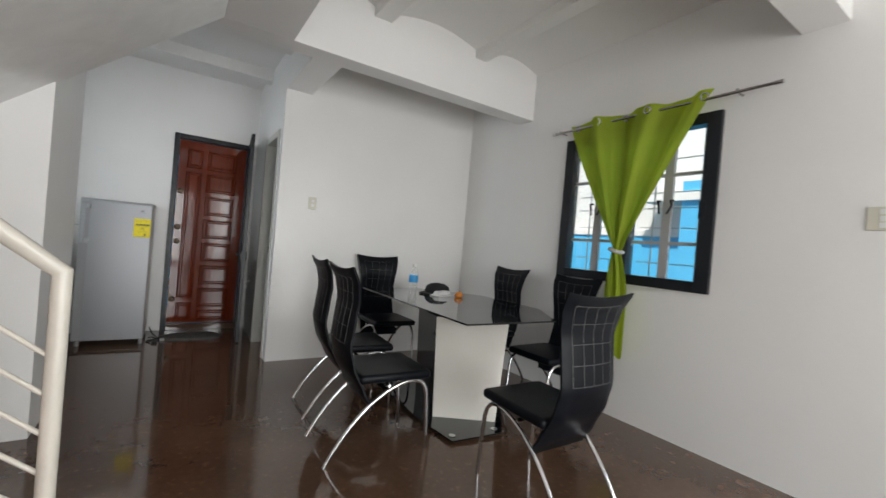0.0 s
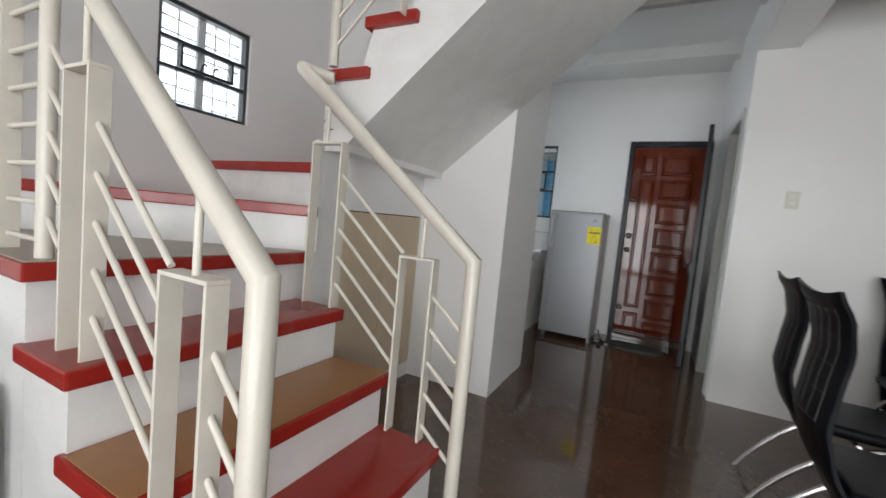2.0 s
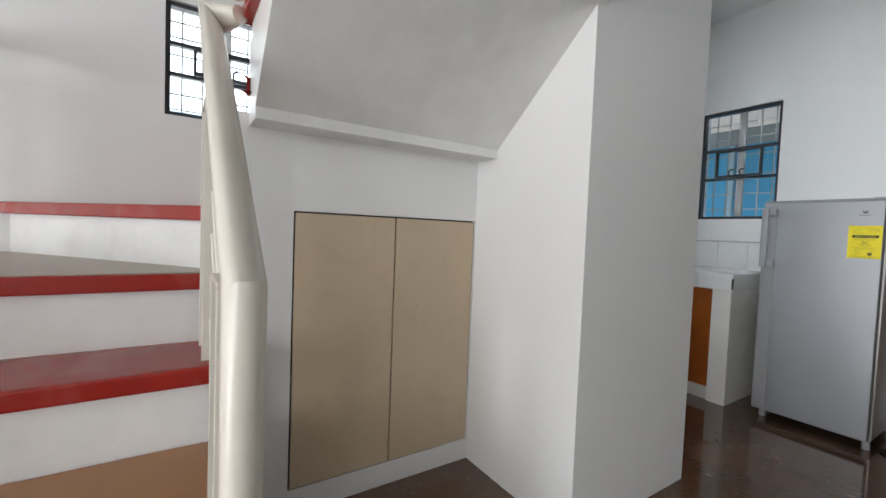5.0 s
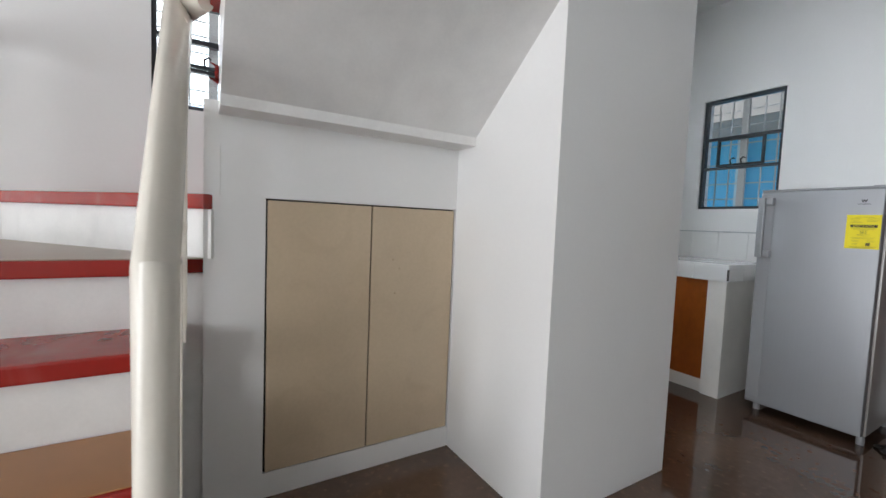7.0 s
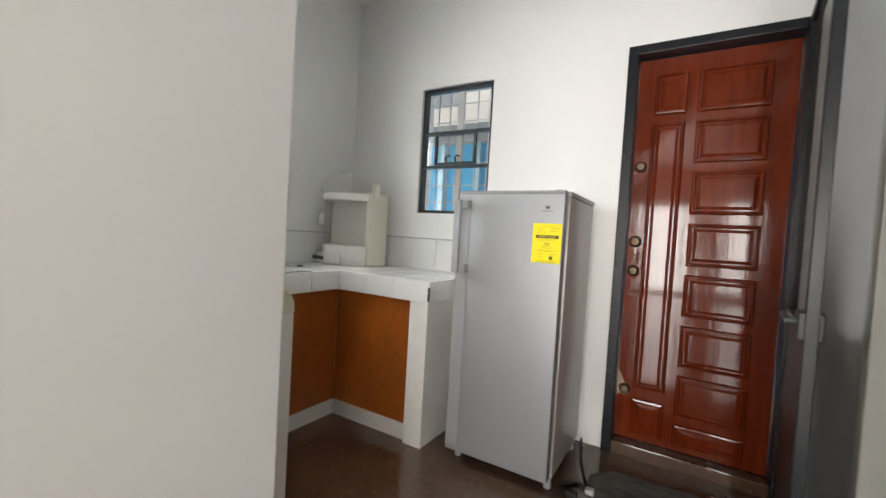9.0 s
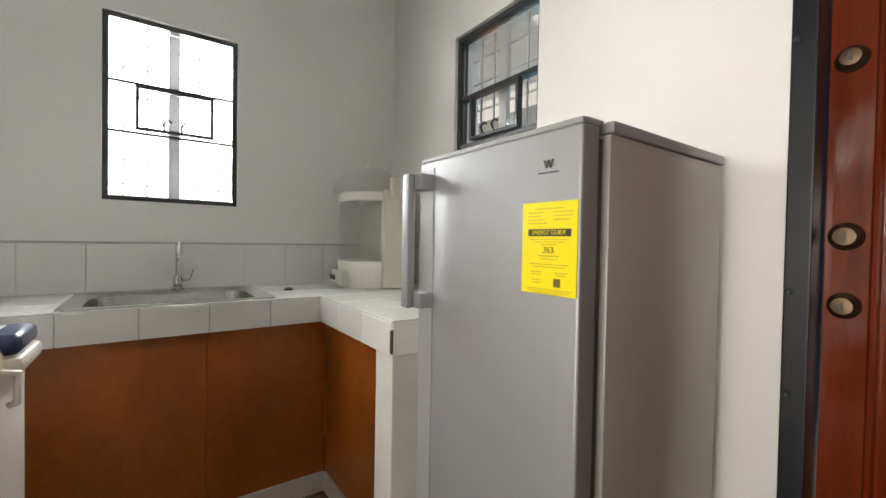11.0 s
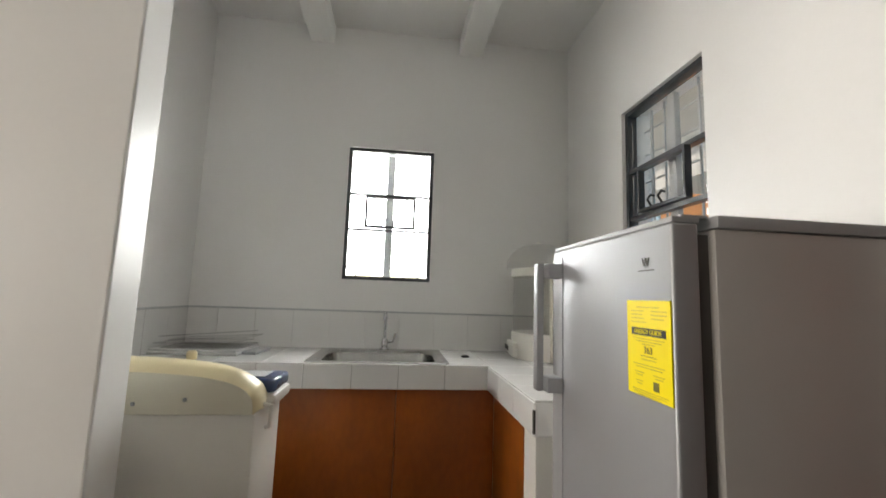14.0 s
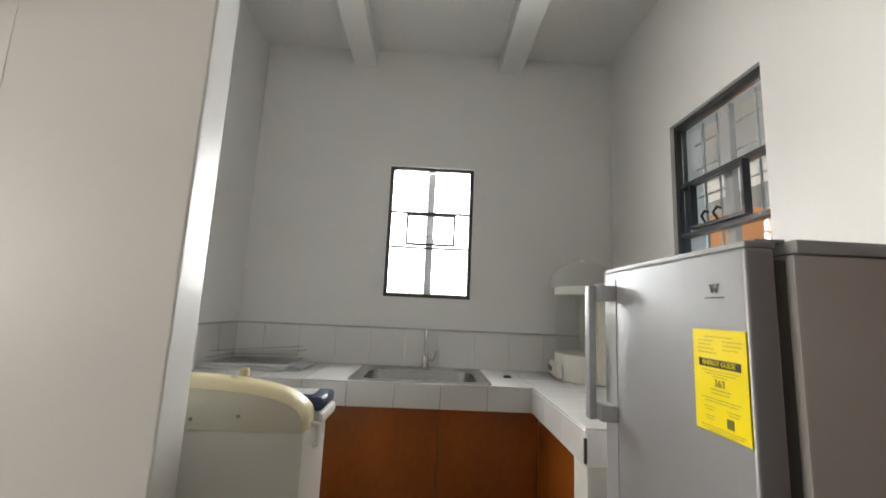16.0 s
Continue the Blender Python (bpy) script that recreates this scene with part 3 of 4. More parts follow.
up_rail = thing("upper_rail", "cream steel railing along the upper flight", "railing", (0, 2.125, 0), group="stair railings")
part("post", tube([(-1.325, 0, Z[8]), (-1.325, 0, 2.70)], 0.021, 16), CREAM_METAL, up_rail, "tall round cream post", True)
part("handrail", tube([(-1.325, 0, 2.70), (0.0, 0, 3.90)], 0.030, 14), CREAM_METAL, up_rail, smooth=True)
for k in range(5):
    z = 1.93 + 0.125 * k
    part("rod", tube([(-1.325, 0, z), (-0.10, 0, z + 1.11)], 0.0085), CREAM_METAL, up_rail, smooth=True)
for x in (-0.95, -0.78):
    part("flat_post", box(x - 0.005, x + 0.005, -0.026, 0.026, 2.035 if x < -0.88 else 2.26, 2.95, 0.0015), CREAM_METAL, up_rail)


# ---- windows ----
def awning_window(name, w, h, m, label, bar=0.010):
    """A steel window: x along its width, y outwards, z up from the sill."""
    e = new(name)
    e.empty_display_size = 0.1
    e.matrix_basis = m
    tagged(e, label, "window", kind="structure")
    f = 0.022
    fr = bmesh.new()
    for a in ((0, f, 0, h), (w - f, w, 0, h)):
        box(a[0], a[1], 0.02, 0.07, a[2], a[3], bm=fr)
    for a in ((f, w - f, 0, f), (f, w - f, h - f, h)):
        box(a[0], a[1], 0.02, 0.07, a[2], a[3], bm=fr)
    part("window_frame", fr, STEELFRAME, e)
    za, zb = h * 0.375, h * 0.645
    for z in (za, zb):
        part("rail", box(f, w - f, 0.025, 0.065, z - bar, z + bar), STEELFRAME, e)
    part("mullion", box(w * 0.5 - 0.024, w * 0.5 + 0.024, 0.072, 0.10, f, h - f, 0.003), MULLION, e, "pale grey centre mullion")
    sash = bmesh.new()
    x0, x1 = w * 0.22, w * 0.80
    for a in ((x0, x0 + 0.014, za + 0.012, zb - 0.012), (x1 - 0.014, x1, za + 0.012, zb - 0.012)):
        box(a[0], a[1], 0.0, 0.030, a[2], a[3], bm=sash)
    for z in (za + 0.012, zb - 0.026):
        box(x0 + 0.014, x1 - 0.014, 0.0, 0.030, z, z + 0.014, bm=sash)
    s = part("sash", sash, STEELFRAME, e, "small dark opening sash")
    for x in (w * 0.44, w * 0.57):
        part("stay", tube([(x - 0.01, -0.005, za + 0.02), (x - 0.012, -0.022, za + 0.05), (x + 0.005, -0.018, za + 0.068), (x + 0.02, -0.012, za + 0.06)], 0.005, 8), RUBBER, s, "black window stay", True)
    for z0, z1 in ((f, za), (za, zb), (zb, h - f)):
        part("pane", box(f + 0.001, w - f - 0.001, 0.045, 0.048, z0 + 0.011, z1 - 0.011), GLASS, e).visible_shadow = False
    for x in (w * 0.13, w * 0.30, w * 0.70, w * 0.87):
        part("grille_bar", box(x - 0.004, x + 0.004, 0.118, 0.126, 0.0, h), GRILLE, e)
    for z in (0.10, 0.24, 0.42, 0.60, 0.76, 0.90):
        part("grille_bar", box(0, w, 0.127, 0.133, h * z - 0.004, h * z + 0.004), GRILLE, e)
    return e


awning_window("window_kitchen_north", 0.56, 0.89, pose(-1.61, N_Y, 1.31), "tall narrow dark steel kitchen window with grilles")
# west rails are made thinner to imitate glare eating into their edges
awning_window("window_kitchen_west", 0.542, 0.843, pose(K_W, 4.30, 1.318, 0, 0, 90), "dark steel window above the sink with bright daylight", 0.006)
awning_window("window_stairs", 0.57, 0.587, pose(S_W, 1.905, 1.668, 0, 0, 90), "small dark steel stairwell window with bright daylight")

dw = new("window_dining")
dw.empty_display_size = 0.1
dw.matrix_basis = pose(E_X, 2.72, 1.05, 0, 0, -90)
tagged(dw, "black framed dining window with two grilled casements", "window", kind="structure")
W, H = 1.26, 1.22
for name, b in (("stile", (-0.005, 0.085, 0, H)), ("stile", (W - 0.085, W + 0.005, 0, H)), ("head", (0.085, W - 0.085, H - 0.075, H)), ("sill", (0.085, W - 0.085, 0, 0.075)), ("stile", (0.585, 0.665, 0.075, H - 0.075))):
    part(name, box(b[0], b[1], -0.03, 0.07, b[2], b[3], 0.006), BLACKFRAME, dw, "black painted wooden frame")
for x0, x1 in ((0.085, 0.585), (0.665, W - 0.085)):
    mid = (x0 + x1) / 2
    part("casement", box(mid - 0.032, mid + 0.032, 0.03, 0.06, 0.075, H - 0.075, 0.003), MULLION, dw, "grey aluminium meeting stile")
    for z in (0.33, 0.83):
        part("glazing_bar", box(x0, x1, 0.032, 0.05, z - 0.012, z + 0.012), MULLION, dw)
    part("pane", box(x0 + 0.001, x1 - 0.001, 0.042, 0.045, 0.076, H - 0.076), GLASS, dw).visible_shadow = False
    for x in (x0 + 0.11, x1 - 0.07):
        part("grille_bar", box(x - 0.0035, x + 0.0035, 0.118, 0.126, 0.0, H), GRILLE, dw)
    for z in (0.18, 0.45, 0.60, 0.72, 0.97):
        part("grille_bar", box(x0, x1, 0.127, 0.134, z - 0.0035, z + 0.0035), GRILLE, dw)
    for dx in (-0.05, 0.045):
        part("handle", tube([(mid + dx, 0.03, 0.64), (mid + dx, -0.005, 0.635), (mid + dx + 0.012, -0.012, 0.60), (mid + dx + (0.02 if dx < 0 else -0.02), -0.012, 0.54)], 0.008, 8), RUBBER, dw, "black casement handle", True)
for x in (0.06, W - 0.09):
    part("catch", box(x, x + 0.04, -0.038, -0.03, 0.50, 0.62, 0.003), BLACKFRAME, dw)

# ---- outside ----
structure("ground", slab((-400, 400), (-400, 400), (), -0.3, -0.14, "z"), EARTH, "pale concrete yard", "ground")
# unseen slabs added to keep direct sun out of west and south openings
structure("sun_block_west", box(-3.9, S_W - 0.16, -3.4, 6.0, 2.62, 2.74), GREYROOF, "unseen grey slab added to block the sun", "eave")
structure("sun_block_south", box(S_W, E_X, -4.9, -3.4, 2.62, 2.74), GREYROOF, "unseen grey slab added to block the sun", "eave")
nb = thing("neighbour_house", "blue and white neighbouring house with a grey eave", "house", (0, 0, -0.14), kind="structure")
part("wall", box(5.6, 5.9, -6, 9.8, 0, 1.76), BLUE, nb, "bright blue painted lower wall")
part("wall", box(5.65, 5.95, -6, 9.8, 1.761, 4.6), EXTWHITE, nb, "white painted upper wall")
part("ledge", box(5.575, 5.7, -6, 9.8, 1.762, 1.86, 0.01), EXTWHITE, nb, "cream ledge")
part("pillar", box(5.2, 5.5, 2.0, 2.9, 0, 2.45), BLUE, nb, "bright blue pillar")
part("beam", box(5.15, 5.6, 1.4, 3.4, 2.2, 2.32), EXTWHITE, nb)
ng = thing("rear_house", "blue rear house with an orange doorway under a grey eave", "house", (0, 0, -0.14), kind="structure")
part("wall", box(-3.6, 5.2, 8.2, 8.4, 0, 2.55), BLUE, ng, "blue painted wall")
part("wall", box(-4.85, -3.6, 8.22, 8.42, 0, 2.75), ORANGE, ng, "orange painted wall")
part("wall", box(-9.5, -4.85, 8.2, 8.4, 0, 2.75), PALEBLUE, ng, "pale blue painted wall")
part("eave", box(-3.6, 5.2, 7.3, 8.5, 2.55, 2.75), GREYROOF, ng, "grey eave board")
part("wall", box(-5.35, 5.2, 8.2, 8.5, 2.751, 5.0), GREYROOF, ng, "grey upper wall")
part("wall", box(-9.5, -5.35, 8.2, 8.5, 2.751, 5.0), PALEBLUE, ng, "pale blue upper wall")
part("roof_edge", box(-9.5, -3.6, 7.0, 8.6, 4.2, 4.35), GREYROOF, ng, "grey roof edge")
for x in (-2.9, -2.35, -1.8, -1.25, -0.7):
    part("post", box(x - 0.035, x + 0.035, 8.12, 8.19, 0, 2.55), PALEBLUE, ng)

# ---- kitchen counter ----
TOP = 0.905
counter = thing("kitchen_counter", "white tiled L-shaped kitchen counter on a plastered base", "counter")


def less(rect, hole):
    """What is left of a rectangle round a hole, as rectangles."""
    x0, x1, y0, y1 = rect
    a0, a1, b0, b1 = max(x0, hole[0]), min(x1, hole[1]), max(y0, hole[2]), min(y1, hole[3])
    if a0 >= a1 or b0 >= b1:
        return [rect]
    out = [(x0, a0, y0, y1), (a1, x1, y0, y1), (a0, a1, y0, b0), (a0, a1, b1, y1)]
    return [r for r in out if r[1] - r[0] > 0.006 and r[3] - r[2] > 0.006]


SINK = (-2.175, -1.765, 4.235, 4.895)
part("worktop", slab((K_W, -1.703), (3.44, N_Y), ((SINK[0], SINK[1], SINK[2], SINK[3]),), TOP - 0.112, TOP - 0.005, "z"), GROUT, counter, "grey grouted slab")
part("worktop", box(-1.703, -1.043, 5.098, N_Y, TOP - 0.112, TOP - 0.005), GROUT, counter)


def tile(x0, x1, y0, y1, z0, z1, bevel=0.0015):
    part("tile", box(x0, x1, y0, y1, z0, z1, bevel, 1), TILE, counter)


P = 0.2135
gap = 0.0013
ys = [3.44 + P * 0.8 + P * n for n in range(11)]
ys = [3.44] + [y for y in ys if y < N_Y - 0.02] + [N_Y]
xs2 = [K_W, K_W + 0.14, K_W + 0.14 + P, -1.70]
for a, b in zip(xs2, xs2[1:]):
    for c, d in zip(ys, ys[1:]):
        for r in less((a + gap, b - gap, c + gap, d - gap), SINK):
            tile(*r, TOP - 0.006, TOP)
xs3 = [-1.70, -1.48, -1.26, -1.04]
for a, b in zip(xs3, xs3[1:]):
    for c, d in ((5.095, 5.30), (5.30, 5.515), (5.515, N_Y)):
        tile(a + gap, b - gap, c + gap, d - gap, TOP - 0.006, TOP)
ya = [3.44, 3.585, 3.80, 4.016, 4.226, 4.445, 4.662, 4.883, 5.095]
for c, d in zip(ya, ya[1:]):
    tile(-1.703, -1.697, c + gap, d - gap, TOP - 0.114, TOP - 0.0065)
for a, b in zip(xs3, xs3[1:]):
    tile(a + gap, b - gap, 5.092, 5.098, TOP - 0.114, TOP - 0.0065)
for c, d in ((5.095, 5.30), (5.30, 5.515), (5.515, N_Y)):
    tile(-1.043, -1.037, c + gap, d - gap, TOP - 0.114, TOP - 0.0065)
yb = [3.44, 3.611, 3.82, 4.036, 4.249, 4.458, 4.664, 4.876, 5.087, 5.30, 5.515, N_Y - 0.008]
for c, d in zip(yb, yb[1:]):
    tile(K_W, K_W + 0.007, c + gap, d - gap, TOP, TOP + 0.215)
xb = [K_W + 0.008, -2.05, -1.84, -1.63, -1.42, -1.21, -1.04]
for a, b in zip(xb, xb[1:]):
    tile(a + gap, b - gap, N_Y - 0.007, N_Y, TOP, TOP + 0.215)
for a, b in ((K_W + 0.008, -2.05), (-2.05, -1.84), (-1.84, -1.63), (-1.63, -1.42), (-1.42, -1.21), (-1.21, -1.0)):
    tile(a + gap, b - gap, 3.44, 3.447, TOP, TOP + 0.215)
part("splash_trim", box(K_W, K_W + 0.010, 3.447, N_Y - 0.01, TOP + 0.216, TOP + 0.226, 0.002), GRILLE, counter, "thin grey tile trim")
part("splash_trim", box(K_W + 0.01, -1.0, 3.44, 3.45, TOP + 0.216, TOP + 0.226, 0.002), GRILLE, counter)
part("splash_trim", box(K_W + 0.01, -0.95, N_Y - 0.010, N_Y, TOP + 0.216, TOP + 0.226, 0.002), GRILLE, counter)
part("base", box(K_W, -1.735, 3.44, 5.13, 0.0, 0.088), PLASTER, counter, "low white plinth")
part("base", box(-1.735, -1.16, 5.13, N_Y, 0.0, 0.088), PLASTER, counter)
part("pier", box(-1.165, -1.048, 5.102, N_Y, 0.0, TOP - 0.113, 0.004), PLASTER, counter, "white plastered counter end")
for c, d in ((3.46, 4.6572), (4.6585, 5.137)):
    part("panel", box(-1.765, -1.745, c, d, 0.088, TOP - 0.113, 0.002), PLY, counter, "stained brown plywood panel")
part("panel", box(-1.745, -1.168, 5.138, 5.156, 0.088, TOP - 0.113, 0.002), PLY, counter, "stained brown plywood panel")

part("chip", box(-1.047, -1.0362, 5.0908, 5.0975, TOP - 0.105, TOP - 0.030), DARKGAP, counter, "dark chipped gap at the tiled corner")

sink = thing("kitchen_sink", "stainless steel sink set into the tiled counter", "sink", (-1.97, 4.565, TOP))
rim = bmesh.new()


def rounded(hx, hy, r, n=6):
    out = []
    for sx, sy, a in ((1, 1, 0), (-1, 1, 90), (-1, -1, 180), (1, -1, 270)):
        for k in range(n + 1):
            t = radians(a + 90 * k / n)
            out.append((sx * (hx - r) + r * math.cos(t), sy * (hy - r) + r * math.sin(t)))
    return out


loops = [(rounded(0.255, 0.345, 0.02), 0.001), (rounded(0.252, 0.342, 0.02), 0.006), (rounded(0.215, 0.305, 0.085), 0.005), (rounded(0.200, 0.290, 0.08), -0.010), (rounded(0.190, 0.280, 0.08), -0.15), (rounded(0.165, 0.255, 0.07), -0.165), (rounded(0.03, 0.03, 0.025), -0.170)]
rings = [[rim.verts.new((x + (0.0 if i < 2 else 0.012), y, z)) for x, y in loop] for i, (loop, z) in enumerate(loops)]
for a, b in zip(rings, rings[1:]):
    for k in range(len(a)):
        rim.faces.new((a[k], a[(k + 1) % len(a)], b[(k + 1) % len(a)], b[k]))
rim.faces.new(rings[-1])
part("basin", rim, STEEL, sink, "brushed steel basin", True)
part("drain", lathe([(0.035, -0.169), (0.035, -0.165), (0.02, -0.164), (0.018, -0.168)], 18, centre=(0.012, 0)), CHROME, sink, smooth=True)
tap = thing("tap", "chrome lever tap behind the sink", "tap", (-2.205, 4.583, TOP))
part("base", lathe([(0.026, 0), (0.026, 0.010), (0.019, 0.018), (0.019, 0.06), (0.015, 0.07)], 18), CHROME, tap, smooth=True)
part("spout", tube(bezier((0, 0, 0.06), (0, 0, 0.19), (0.02, 0, 0.25), (0.06, 0, 0.205), 12), 0.010, 12), CHROME, tap, smooth=True)
part("nozzle", lathe([(0.013, 0.175), (0.014, 0.21), (0.010, 0.215)], 14, centre=(0.062, 0)), CHROME, tap, smooth=True)
part("lever", tube([(0, 0.015, 0.045), (0.0, 0.045, 0.05), (0.0, 0.055, 0.085), (0.0, 0.060, 0.10)], 0.007, 10), CHROME, tap, smooth=True)

# rice dispenser
rd = thing("rice_dispenser", "cream and clear plastic rice dispenser on the counter", "dispenser", (-2.02, 5.462, TOP), -8)
rd.scale = (1.0, 1.0, 1.035)
HW = 0.205


def half_round(r, y0, n=16):
    return [(r, y0)] + [(r * math.cos(radians(-180 * k / n)), y0 + 0.85 * r * math.sin(radians(-180 * k / n))) for k in range(1, n)] + [(-r, y0)]


part("back", box(-0.215, 0.215, 0.02, 0.20, 0.0, 0.50, 0.012), PALECREAM, rd, "cream plastic back")
part("base", prism(half_round(HW, 0.02), 0.0, 0.135, 0.006), WASHER, rd, "white plastic base")
part("drawer", box(-0.11, 0.13, -0.168, -0.14, 0.012, 0.085, 0.008), WASHER, rd, "white dispensing drawer")
part("drawer_slot", box(-0.15, -0.02, -0.172, -0.169, 0.03, 0.055, 0.001), GASKET, rd)
part("container", prism(half_round(HW - 0.012, 0.018), 0.137, 0.44, 0.004), CLEARPLASTIC, rd, "clear plastic rice container", True)
part("collar", prism(half_round(HW + 0.004, 0.02), 0.44, 0.485, 0.006), WASHER, rd)
part("dome", lathe([(0.190, 0.486), (0.187, 0.52), (0.168, 0.565), (0.13, 0.602), (0.07, 0.625), (0.012, 0.632)], 24, centre=(0, 0.0)), CLEARDOME, rd, "clear dome lid", True)
part("knob", lathe([(0.010, 0.633), (0.012, 0.638), (0.010, 0.643), (0.004, 0.645)], 14), WASHER, rd, smooth=True)
part("label", box(-0.165, -0.105, -0.122, -0.118, 0.27, 0.35), PAPER, rd, "white paper label")
part("bracket", box(0.19, 0.235, 0.06, 0.10, 0.46, 0.56, 0.006), PALECREAM, rd)

# trays at the counter's end
trays = thing("tray_stack", "stacked white trays under clear plastic on the counter", "tray", (-2.03, 3.68, TOP), -3)
for k in range(2):
    part("tray", box(-0.17 + 0.01 * k, 0.16 - 0.012 * k, -0.225, 0.20 - 0.01 * k, 0.001 + 0.014 * k, 0.013 + 0.014 * k, 0.004), PAPER, trays)
part("rack", box(-0.12, 0.10, 0.20, 0.27, 0.001, 0.016, 0.004), GRILLE, trays)
for k, (dx, dy, turn_z, tilt) in enumerate(((0.0, 0.01, 3, 0.5), (0.01, -0.02, -4, 1.5), (-0.015, 0.03, 5, 3.0), (0.005, 0.0, -2, 5.0))):
    cover = part("cover", box(-0.13, 0.13, -0.19, 0.19, 0.0, 0.006, 0.002), CLEARPLASTIC, trays, "clear plastic sheet")
    cover.matrix_basis = pose(dx, dy, 0.030 + 0.020 * k, tilt, -tilt * 0.6, turn_z)
sc = thing("sink_plug", "small dark rubber plug lying on the counter", "plug", (-1.98, 5.03, TOP))
part("disc", lathe([(0.022, 0), (0.022, 0.006), (0.010, 0.012)], 14), RUBBER, sc, smooth=True)

# ---- washing machine ----
wm = thing("washing_machine", "white twin-tub washing machine with a yellowed control hood and navy lid", "washing machine", (-1.21, 3.872, 0))
part("body", box(-0.105, 0.178, -0.40, 0.358, 0.03, 0.8615, 0.010, 2), WASHER, wm, "white plastic cabinet", True)
part("skirt", box(-0.09, 0.16, -0.38, 0.335, 0.0, 0.04, 0.008), FRIDGE_GREY, wm)


def hood_line(y_end, top, n=22):
    """Half of a long flat arch, from its low end to the far end."""
    out = []
    for k in range(n + 1):
        a = math.pi / 2 * k / n
        out.append((-0.38 + (y_end + 0.38) * math.cos(a) ** 0.45, top * math.sin(a) ** 0.60))
    return out


arch, inner = hood_line(0.362, 0.155), hood_line(0.352, 0.122)
HZ = 0.862
shell = bmesh.new()
rows = []
for line, x in ((inner, 0.184), ([((a + c) / 2 + 0.004, (b + d) / 2 + 0.006) for (a, b), (c, d) in zip(inner, arch)], 0.158), (arch, 0.105), (inner, 0.04)):
    rows.append([shell.verts.new((x, y, HZ + z)) for y, z in line])
for a, b in zip(rows, rows[1:]):
    for k in range(len(a) - 1):
        shell.faces.new((a[k], a[k + 1], b[k + 1], b[k]))
part("hood", shell, WCREAM, wm, "yellowed plastic control hood", True)
part("hood_face", prism([(y, HZ + z) for y, z in inner] + [(-0.38, HZ)], 0.05, 0.1835, 0.0, axis="x"), HOODFACE, wm, "pale cream hood face")
part("knob", lathe([(0.016, 1.005), (0.016, 1.026), (0.010, 1.032)], 14, centre=(0.08, 0.12)), WCREAM, wm, smooth=True)
for y, z in ((0.02, 0.892), (0.16, 0.905), (-0.10, 0.965)):
    part("screw", lathe([(0.006, 0), (0.006, 0.003), (0.003, 0.004)], 10), FRIDGE_GREY, wm).matrix_basis = pose(0.184, y, z, 0, 90, 0)
part("lid_frame", box(-0.135, 0.06, -0.36, 0.385, 0.855, 0.892, 0.014), WASHER, wm, "white lid rim", True)
part("lid", box(-0.128, 0.05, -0.35, 0.378, 0.893, 0.938, 0.018, 3), NAVY, wm, "navy translucent lid", True)
part("lid_window", box(-0.09, 0.01, 0.10, 0.33, 0.9385, 0.941, 0.001), MULLION, wm)
part("hose_clip", tube([(0.11, 0.36, 0.875), (0.11, 0.385, 0.87), (0.11, 0.385, 0.81), (0.11, 0.37, 0.805)], 0.007, 8), WASHER, wm, smooth=True)

# ---- refrigerator ----
fx0, fx1, fy = -0.893, -0.343, 5.10
fr = thing("refrigerator", "silver single-door refrigerator with a yellow energy label", "refrigerator", (-0.620, fy, 0.004))
part("cabinet", box(-0.270, 0.262, 0.080, 0.585, 0.045, 1.362, 0.008), FRIDGE_SIDE, fr, "grey textured cabinet side", True)
part("top_cap", box(-0.274, 0.266, 0.083, 0.590, 1.363, 1.386, 0.005), FRIDGE_GREY, fr, "grey top panel", True)
part("gasket", box(-0.262, 0.246, 0.053, 0.079, 0.075, 1.352), GASKET, fr, "dark door gap")
door = part("door", box(-0.275, 0.258, 0.0, 0.052, 0.06, 1.370, 0.007, 3), FRIDGE, fr, "brushed silver door", True)
part("door_cap", box(-0.274, 0.256, 0.003, 0.056, 1.3705, 1.382, 0.003), FRIDGE_GREY, door)
part("handle", box(-0.264, -0.230, -0.066, -0.046, 0.972, 1.332, 0.005), FRIDGE, door, "squared silver bar handle", True)
for z in (0.973, 1.290):
    part("handle_mount", box(-0.263, -0.200, -0.0455, -0.001, z, z + 0.041, 0.005), FRIDGE, door, "square handle bracket", True)
part("door_strip", box(-0.272, -0.205, -0.002, 0.0, 0.09, 1.35), FRIDGE_GREY, door, "grey strip along the door edge")
part("hinge", box(0.205, 0.245, 0.030, 0.082, 1.3825, 1.388, 0.001), FRIDGE_GREY, fr)
for x in (-0.24, 0.24):
    part("foot", lathe([(0.018, -0.004), (0.018, 0.03), (0.012, 0.06)], 12, centre=(x, 0.09)), FRIDGE_GREY, fr)
    part("foot", lathe([(0.018, -0.004), (0.018, 0.03), (0.012, 0.06)], 12, centre=(x, 0.53)), FRIDGE_GREY, fr)
mark = bmesh.new()
W_MARK = [(-20, 13), (-13, 13), (-8, -3), (-3, 13), (3, 13), (8, -3), (13, 13), (20, 13), (11, -13), (5, -13), (0, 1), (-5, -13), (-11, -13)]
prism([(0.183 + 0.00062 * x, 1.305 + 0.00062 * z) for x, z in W_MARK], -0.0012, -0.0003, axis="y", bm=mark)
part("badge", mark, INK, door, "small dark maker's emblem")
part("badge_line", box(0.158, 0.208, -0.0010, -0.0003, 1.2875, 1.290), INK, door)
lab = part("energy_label", box(0.122, 0.254, -0.0035, -0.0005, 1.054, 1.232, 0.0005), YELLOW, door, "yellow printed energy guide label")
part("label_band", box(0.139, 0.241, -0.0047, -0.0036, 1.166, 1.180), INK, lab, "black heading band")
